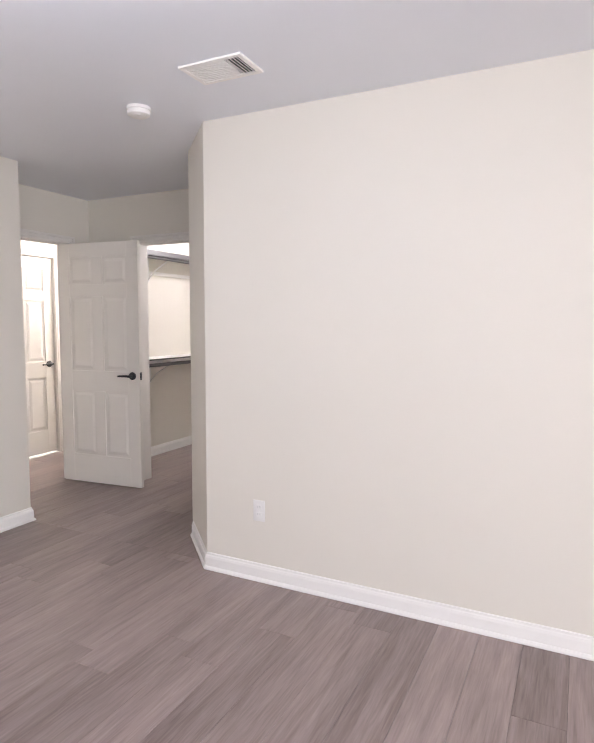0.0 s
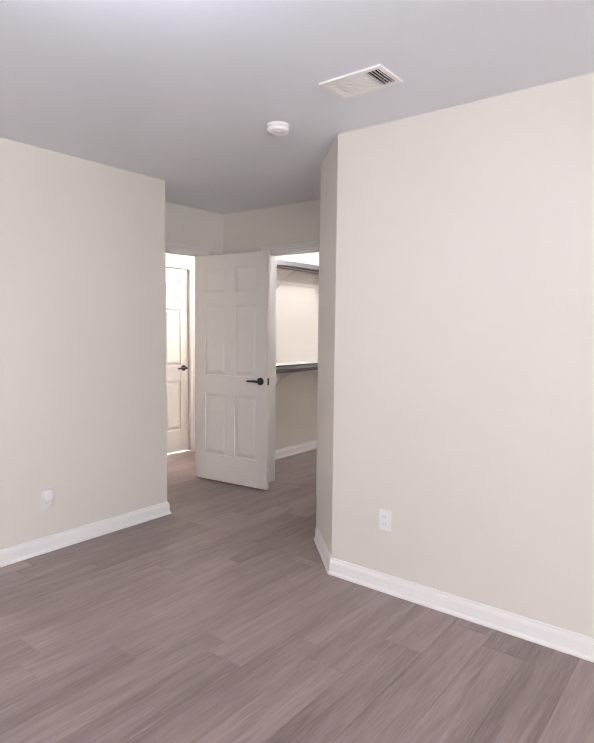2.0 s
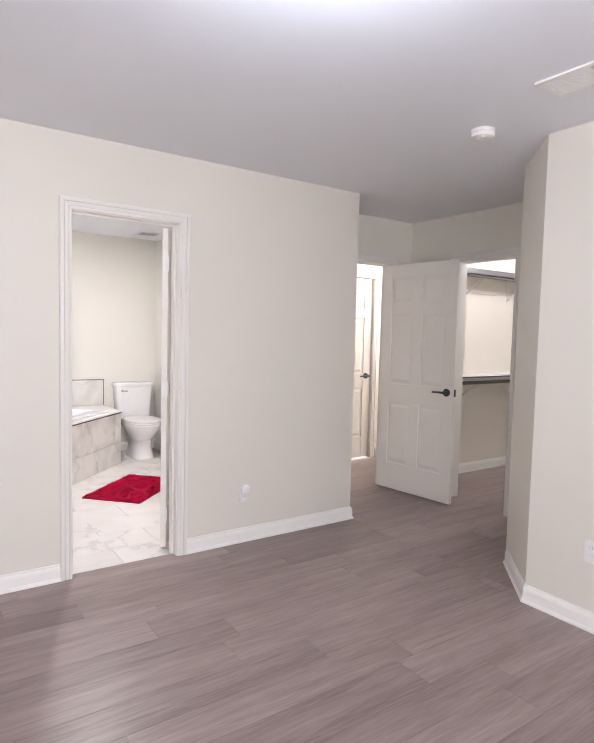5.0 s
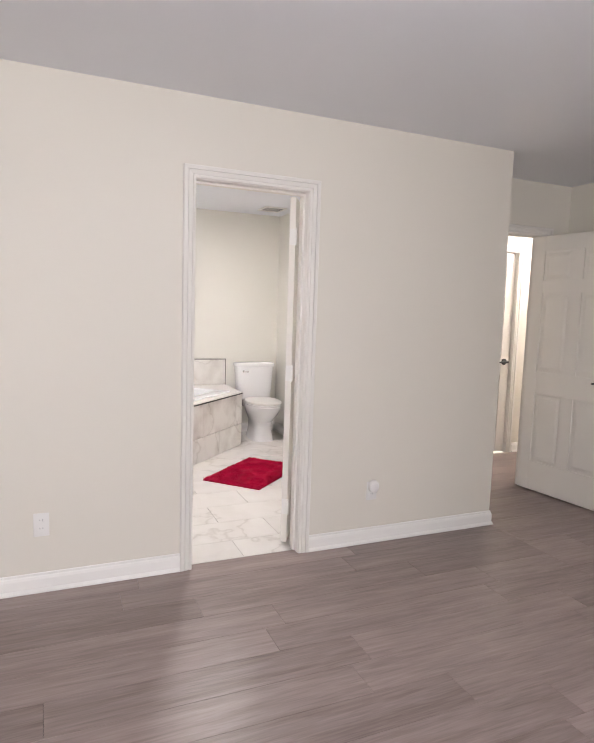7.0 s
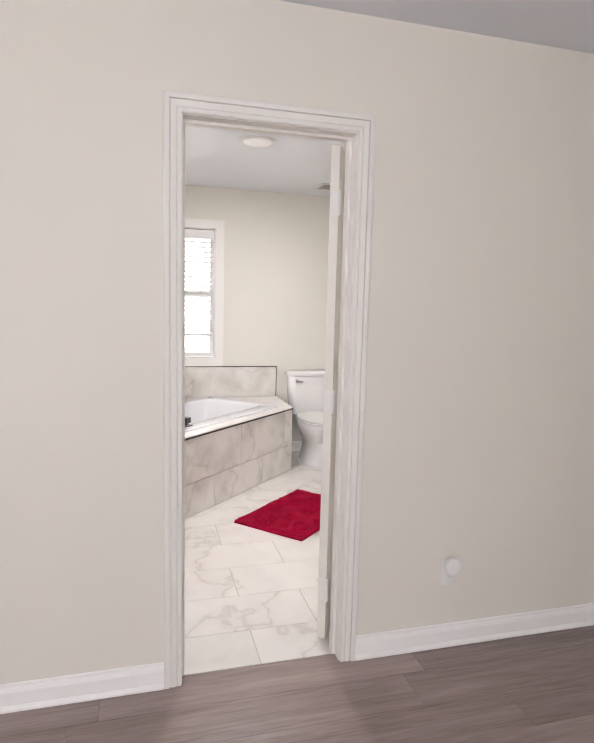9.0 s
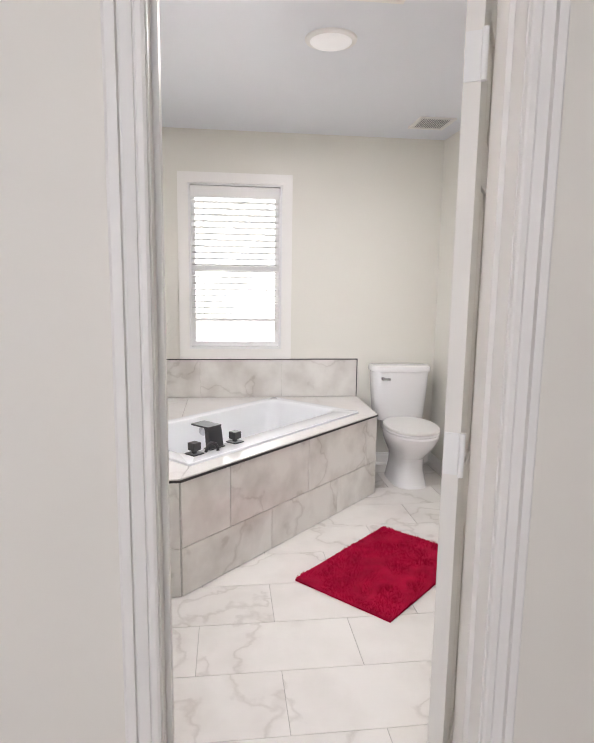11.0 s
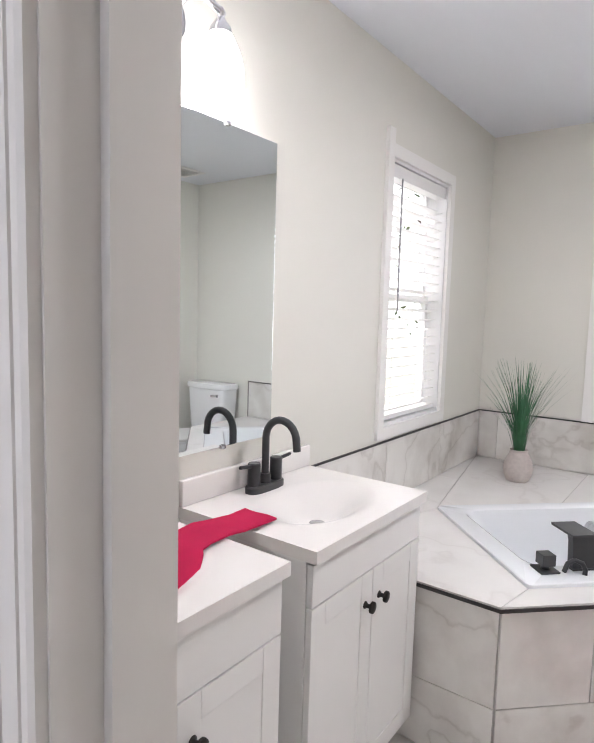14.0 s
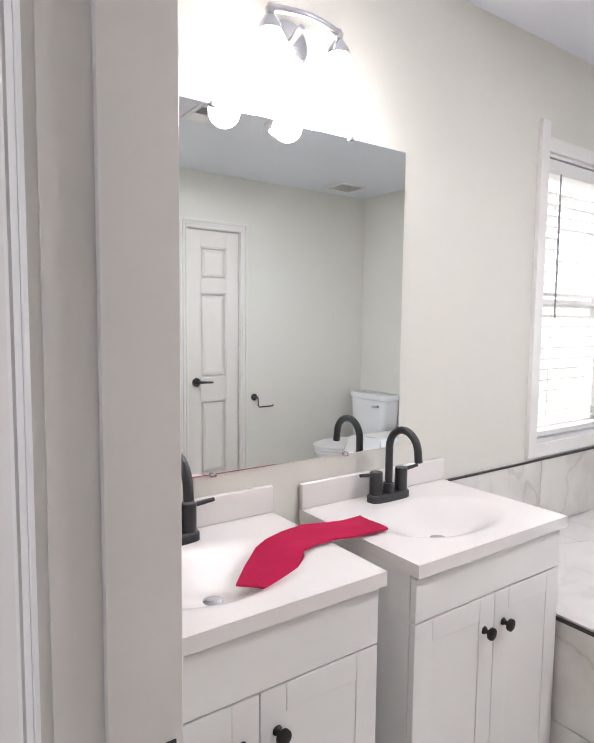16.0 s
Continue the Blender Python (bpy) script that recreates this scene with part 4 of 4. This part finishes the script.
for cx_, cz_ in ((-0.22, 0), (0.22, 0), (-0.22, mh), (0.22, mh)):
    part("clip", boxes((cx_ - 0.008, 0.001, cz_ - 0.006, cx_ + 0.008, 0.013, cz_ + 0.006), bev=0.001), CHROME, mirror, "small metal clip")

# two-lamp vanity light
sconce = thing("vanity_light", "brushed nickel vanity light with two lit frosted shades", "wall lamp", (-3.80, SOUTHY, 2.10))
bm = bmesh.new()
tube(bm, [(0, 0.001, 0), (0, 0.016, 0), (0, 0.022, 0)], [0.062, 0.060, 0.050], 32)
part("back_plate", bm, CHROME, sconce)
bm = bmesh.new()
tube(bm, [(0, 0.02, 0.0), (0, 0.075, 0.02)], 0.009, 12)
tube(bm, [(x, 0.08 + 0.02 * math.cos(x * 9), 0.035 - 0.9 * x * x) for x in [-0.105 + 0.02625 * k for k in range(9)]], 0.010, 12)
part("arm", bm, CHROME, sconce)
for lx in (-0.105, 0.105):
    ly, lz = 0.08 + 0.02 * math.cos(lx * 9), 0.035 - 0.9 * lx * lx
    bm = bmesh.new()
    loft(bm, [oval(lx, ly, lz - z, q, q, 20) for z, q in ((-0.012, 0.006), (0.0, 0.013), (0.012, 0.010), (0.022, 0.016), (0.038, 0.028), (0.052, 0.029))])
    part("lamp_holder", bm, CHROME, sconce)
    bm = bmesh.new()
    loft(bm, [oval(lx, ly, lz - z, q, q, 28) for z, q in ((0.050, 0.027), (0.065, 0.036), (0.10, 0.052), (0.14, 0.060), (0.172, 0.062), (0.172, 0.058), (0.14, 0.056), (0.10, 0.048), (0.06, 0.028))], False, False)
    shade = part("shade", bm, LAMPGLASS, sconce, "lit frosted glass shade")

# ---- toilet ----
toilet = thing("toilet", "white two-piece toilet with closed lid against the wall", "toilet", (FARX, 2.990, 0))
bm = bmesh.new()
loft(bm, [oval(0.115, 0, z, rx, ry, 40, 5) for z, rx, ry in ((0.40, 0.085, 0.175), (0.42, 0.092, 0.185), (0.60, 0.098, 0.202), (0.755, 0.100, 0.211), (0.760, 0.098, 0.209))])
part("tank", bm, CERAMIC, toilet)
bm = bmesh.new()
loft(bm, [oval(0.117, 0, z, rx, ry, 40, 5) for z, rx, ry in ((0.761, 0.107, 0.219), (0.765, 0.111, 0.223), (0.790, 0.111, 0.223), (0.803, 0.105, 0.217), (0.806, 0.093, 0.206))])
part("tank_lid", bm, CERAMIC, toilet)
bm = bmesh.new()
tube(bm, [(0.214, -0.150, 0.715), (0.226, -0.150, 0.715)], [0.013, 0.012], 14)
tube(bm, [(0.224, -0.155, 0.715), (0.228, -0.095, 0.711)], [0.008, 0.010], 10)
part("flush_lever", bm, CHROME, toilet, "chrome flush lever")
bm = bmesh.new()
loft(bm, [oval(cx, 0, z, rx, ry, 40, p) for cx, z, rx, ry, p in ((0.36, 0.0, 0.215, 0.125, 3), (0.36, 0.02, 0.21, 0.12, 3), (0.355, 0.12, 0.19, 0.105, 2.6), (0.36, 0.20, 0.19, 0.11, 2.4), (0.40, 0.27, 0.235, 0.15, 2.2), (0.425, 0.33, 0.26, 0.178, 2.1), (0.435, 0.375, 0.268, 0.185, 2.1), (0.435, 0.388, 0.262, 0.18, 2.1))])
box(bm, 0.03, -0.11, 0.30, 0.26, 0.11, 0.40, 0.02)
part("bowl", bm, CERAMIC, toilet)
for nm, z0, z1, k in (("seat", 0.389, 0.406, 1.0), ("lid", 0.408, 0.428, 0.995)):
    bm = bmesh.new()
    loft(bm, [oval(0.445, 0, z, 0.255 * q * k, 0.186 * q * k, 40, 2.15) for z, q in ((z0, 0.98), (z0 + 0.004, 1.0), (z1 - 0.006, 1.0), (z1, 0.97))])
    part(nm, bm, CERAMIC if nm == "seat" else PLASTIC, toilet)
bm = bmesh.new()
tube(bm, [(0.03, -0.20, 0.13), (0.05, -0.23, 0.14), (0.08, -0.26, 0.20), (0.09, -0.24, 0.30), (0.08, -0.17, 0.40)], 0.006, 8)
tube(bm, [(0.0, -0.20, 0.13), (0.045, -0.20, 0.13)], [0.012, 0.012], 10)
part("supply_hose", bm, HOSE, toilet, "grey braided supply hose")

# toilet paper holder on the far side wall
holder = thing("paper_holder", "black open-arm toilet paper holder on the wall", "paper holder", (-5.18, NORTHY, 0.80))
bm = bmesh.new()
tube(bm, [(0, -0.001, 0), (0, -0.008, 0), (0, -0.011, 0)], [0.026, 0.026, 0.02], 20)
tube(bm, [(0, -0.008, 0), (0, -0.06, 0)], 0.008, 10)
tube(bm, [(0, -0.06, 0.008), (-0.005, -0.06, -0.06), (-0.015, -0.06, -0.072), (-0.13, -0.06, -0.072), (-0.14, -0.06, -0.062)], 0.006, 10)
part("arm", bm, BLACK, holder)

# red bath mat: a thick pile over a backing
rug = thing("bath_mat", "crimson plush rectangular bath mat on the tiles", "rug", (-4.635, 2.490, 0), 43)
RW, RL = 0.258, 0.391
part("backing", boxes((-RW, -RL, 0.0015, RW, RL, 0.008)), REDRUG, rug, smooth=False)
rnd = random.Random(9)
verts, faces = [], []
for k in range(9000):
    x, y = rnd.uniform(-RW, RW), rnd.uniform(-RL, RL)
    sw = noise.noise(Vector((x * 7, y * 7, 0.3))) * 0.9
    ang = 1.2 + sw * 3
    d = Vector((math.cos(ang), math.sin(ang), 0)) * rnd.uniform(0.002, 0.009) + Vector((rnd.gauss(0, 0.002), rnd.gauss(0, 0.002), 0))
    sd = Vector((-math.sin(ang), math.cos(ang), 0)) * 0.0022
    b0, tp = Vector((x, y, 0.006)), Vector((x, y, rnd.uniform(0.017, 0.023))) + d
    i = len(verts)
    verts += [b0 - sd, b0 + sd, tp + sd * 0.7, tp - sd * 0.7]
    faces.append((i, i + 1, i + 2, i + 3))
me = bpy.data.meshes.new("plush")
me.from_pydata(verts, [], faces)
me.materials.append(REDRUG)
ob = new("plush", me)
ob.parent = rug
tagged(ob, "soft crimson pile", kind="stuff")
bm = bmesh.new()
gx, gy = 26, 38
grid = [[bm.verts.new((-RW + 2 * RW * i / gx, -RL + 2 * RL * j / gy, 0.0145 + 0.0025 * noise.noise(Vector((i * 0.5, j * 0.5, 2))))) for i in range(gx + 1)] for j in range(gy + 1)]
for j in range(gy):
    for i in range(gx):
        bm.faces.new((grid[j][i], grid[j][i + 1], grid[j + 1][i + 1], grid[j + 1][i]))
part("pile_bed", bm, REDRUG, rug)


# ---- ceiling fittings ----
def louvre_register(name, at, turn, w, d, sections, label, dark):
    root = thing(name, label, "vent", at, turn)
    bm = bmesh.new()
    f = 0.022
    for q in ((-w, -d, w, -d + f), (-w, d - f, w, d), (-w, -d + f, -w + f, d - f), (w - f, -d + f, w, d - f)):
        box(bm, q[0], q[1], -0.010, q[2], q[3], -0.0005, 0.002)
    part("frame", bm, TRIM, root, smooth=False)
    # a closed plate replaces the duct; where grey, its colour carries the shade
    part("backing", boxes((-w + f, -d + f, -0.0022, w - f, d - f, -0.0008)), dark, root, "flat plate standing in for the shaded duct", smooth=False)
    for x0, x1, along, tilt in sections:
        n = max(3, int(((x1 - x0) if along == "y" else 2 * (d - f)) / 0.014))
        for i in range(n):
            if along == "y":
                c = x0 + (x1 - x0) * (i + 0.5) / n
                bm = boxes((-0.006, -d + f, -0.0008, 0.006, d - f, 0.0008))
                m = pose(c, 0, -0.007, 0, tilt, 0)
            else:
                c = -d + f + 2 * (d - f) * (i + 0.5) / n
                bm = boxes((x0, -0.006, -0.0008, x1, 0.006, 0.0008))
                m = pose(0, c, -0.007, tilt, 0, 0)
            s = part("slat", bm, TRIM, root, smooth=False)
            s.matrix_basis = m
    return root


register = louvre_register("ceiling_vent", (-1.045, 3.05, H), 0, 0.15, 0.095, [(-0.127, 0.062, "x", 4), (0.068, 0.127, "y", 60)], "white ceiling air register with angled slats", PLASTIC)
# near-black plate: the shade inside the duct put into colour
part("duct_shade_plate", boxes((0.066, -0.072, -0.0034, 0.127, 0.072, -0.0023)), DUCTSHADE, register, "flat plate standing in for the shaded duct", smooth=False)
louvre_register("ceiling_vent", (-4.26, 2.22, H), 90, 0.16, 0.075, [(-0.135, -0.05, "y", -55), (-0.045, 0.045, "x", 45), (0.05, 0.135, "y", 40)], "white three-way ceiling register in the bathroom", GREY_SHADE_WAND)
louvre_register("exhaust_fan", (-5.86, 3.05, H), 0, 0.13, 0.12, [(-0.10, 0.10, "x", 25)], "white square exhaust fan grille on the bathroom ceiling", GREY_SHADE_WAND)

smoke = thing("smoke_detector", "round white smoke detector on the ceiling", "smoke detector", (-1.66, 3.24, H))
bm = bmesh.new()
loft(bm, [oval(0, 0, z, q * 0.86, q * 0.86, 36) for z, q in ((-0.0005, 0.068), (-0.014, 0.068), (-0.016, 0.062), (-0.019, 0.062), (-0.021, 0.066), (-0.036, 0.063), (-0.042, 0.052), (-0.043, 0.03))])
part("body", bm, PLASTIC, smoke)
bm = bmesh.new()
tube(bm, [(0.02, -0.02, -0.0425), (0.02, -0.02, -0.0455)], [0.009, 0.008], 14)
part("test_button", bm, PLASTIC, smoke)
# the real disc is unlit; its glow and fill lamp are added
disc = thing("ceiling_light", "flat round white ceiling light with an added fill glow", "ceiling light", (-4.70, 2.17, H))
bm = bmesh.new()
loft(bm, [oval(0, 0, z, q, q, 40) for z, q in ((-0.0005, 0.115), (-0.008, 0.112), (-0.012, 0.10))])
part("trim_ring", bm, PLASTIC, disc)
bm = bmesh.new()
loft(bm, [oval(0, 0, z, q, q, 40) for z, q in ((-0.0115, 0.092), (-0.019, 0.084), (-0.024, 0.06), (-0.026, 0.02))])
part("diffuser", bm, DIFFUSER, disc)
# unseen fitting added to carry the lamp of the ceiling glow
dome = thing("ceiling_light", "unseen bedroom ceiling fitting added for the ceiling glow", "ceiling light", (-0.85, 1.65, H))
bm = bmesh.new()
loft(bm, [oval(0, 0, z, q, q, 32) for z, q in ((-0.0005, 0.14), (-0.02, 0.14), (-0.022, 0.12))])
part("base", bm, PLASTIC, dome)
bm = bmesh.new()
tube(bm, [(0, 0, -0.02), (0, 0, -0.17)], 0.02, 14)
part("lamp_holder", bm, PLASTIC, dome)


# ---- wall plates ----
def outlet(at, turn, label, plug=False):
    """Duplex outlet; local y points into the room."""
    root = thing("wall_outlet", label, "outlet", at, turn)
    bm = bmesh.new()
    box(bm, -0.035, 0.0005, -0.057, 0.035, 0.006, 0.057, 0.002)
    part("cover_plate", bm, PLASTIC, root)
    for z in (-0.02, 0.02):
        bm = bmesh.new()
        loft(bm, [[Vector((p.x, y, p.y + z)) for p in oval(0, 0, 0, 0.0165, 0.0145, 24, 3.5)] for y in (0.0062, 0.0078)])
        sock = part("socket", bm, PLASTIC, root)
        # slots are raised strips; their inner shade is only the grey colour
        part("slot", boxes((-0.0075, 0.0079, z - 0.002, -0.0055, 0.0082, z + 0.008), (0.0055, 0.0079, z - 0.001, 0.0075, 0.0082, z + 0.007)), GREY_SHADE_WAND, sock, "thin grey strips for the shaded slots", smooth=False)
    if plug:
        bm = bmesh.new()
        loft(bm, [[Vector((p.x, y, p.y + 0.032)) for p in oval(0, 0, 0, q, q * 1.15, 28, 2.4)] for y, q in ((0.0084, 0.030), (0.02, 0.033), (0.034, 0.032), (0.042, 0.024), (0.044, 0.015))])
        part("plug_in", bm, PLASTIC, root, "white round plug-in")
    return root


outlet((-1.15, 3.54, 0.385), 180, "white duplex outlet on the plain wall")
outlet((XB, 2.69, 0.325), -90, "white outlet with a round plug-in device", plug=True)
outlet((XB, 0.86, 0.335), -90, "white duplex outlet beside the bathroom doorway")

# ---- closet ----
for z, nm in ((2.055, "upper"), (1.03, "lower")):
    shelf = thing("closet_shelf", "white closet shelf with a dark metal hanging rail" if nm == "upper" else "white closet shelf at waist height with a dark metal rail", "shelf", (-3.58, 5.72, z), group="closet shelves")
    bm = bmesh.new()
    box(bm, 0.001, -0.85, -0.018, 0.30, 0.86, 0.0, 0.002)
    part("board", bm, TRIM, shelf, smooth=False)
    bm = bmesh.new()
    box(bm, 0.0008, -0.85, -0.20 if nm == "upper" else -0.075, 0.018, 0.86, -0.165 if nm == "upper" else -0.0185, 0.001)
    part("cleat", bm, TRIM, shelf, smooth=False)
    bm = bmesh.new()
    tube(bm, [(0.27, -0.85, -0.062), (0.27, 0.86, -0.062)], 0.017, 16)
    part("rail", bm, GUN, shelf, "dark grey metal hanging rail")
    # dark front edge; the upper one is deepened to paint the shaded underside
    bm = bmesh.new()
    box(bm, 0.301, -0.85, -0.05 if nm == "upper" else -0.014, 0.306, 0.86, 0.0005, 0.001)
    part("edge_and_shade_strip", bm, GUN, shelf, "dark grey front strip, deeper above for the underside's shade", smooth=False)
    for y in (-0.22, 0.5):
        bm = bmesh.new()
        tube(bm, [(0.004, y, -0.25), (0.10, y, -0.16), (0.255, y, -0.075), (0.275, y, -0.040)], 0.007, 8)
        box(bm, 0.0008, y - 0.014, -0.27, 0.006, y + 0.014, -0.02, 0.001)
        part("bracket", bm, PLASTIC, shelf, "white support bracket")

# ---- floor planks and floor tiles ----
rnd = random.Random(21)
PW, PL = 0.181, 1.22


def piece_mesh(name, w, l, z0, z1, bev, material):
    bm = bmesh.new()
    r = lambda k, z: [Vector((k, k, z)), Vector((w - k, k, z)), Vector((w - k, l - k, z)), Vector((k, l - k, z))]
    loft(bm, [r(0, z0), r(0, z1 - bev), r(bev, z1)])
    return mesh_of(bm, name, material)


cache = {}


def plank(x0, x1, y0, y1):
    key = (round(x1 - x0, 3), round(y1 - y0, 3))
    if key not in cache:
        cache[key] = piece_mesh("plank", key[0], key[1], -0.0055, 0.0, 0.0009, PLANK)
    ob = new("plank", cache[key])
    ob.location = (x0, y0, 0)
    ob.parent = floor


for xa, xb, ya, yb in ((-3.08, 2.7, -1.6, 3.62), (-4.6, -1.42, 3.62, 6.59)):
    col = 0
    x = -3.08 - PW * 9
    while x < xb:
        x0, x1 = max(x, xa), min(x + PW, xb)
        if x1 - x0 > 0.01:
            y = -1.6 - ((col * 0.47 + 0.13 * ((col * 7) % 5)) % 1.0) * PL
            while y < yb:
                y0, y1 = max(y, ya), min(y + PL, yb)
                if y1 - y0 > 0.01:
                    plank(x0 + 0.0004, x1 - 0.0004, y0 + 0.0005, y1 - 0.0005)
                y += PL
        col += 1
        x += PW

TW, TL = 0.3035, 0.6125
row = 0
x = -3.933 - TW * 9
while x < -3.08:
    x0, x1 = max(x, FARX), min(x + TW, -3.082)
    y = (1.904 if row % 2 else 1.597) - TL * 2
    while y < NORTHY:
        y0, y1 = max(y, SOUTHY), min(y + TL, NORTHY)
        if x1 - x0 > 0.02 and y1 - y0 > 0.02:
            key = ("t", round(x1 - x0, 3), round(y1 - y0, 3))
            if key not in cache:
                cache[key] = piece_mesh("floor_tile", key[1] - 0.0024, key[2] - 0.0024, -0.0035, 0.0005, 0.0008, MARBLE_FLOOR)
            ob = new("floor_tile", cache[key])
            ob.location = (x0 + 0.0012, y0 + 0.0012, 0)
            ob.parent = floor_bath
        y += TL
    row += 1
    x += TW
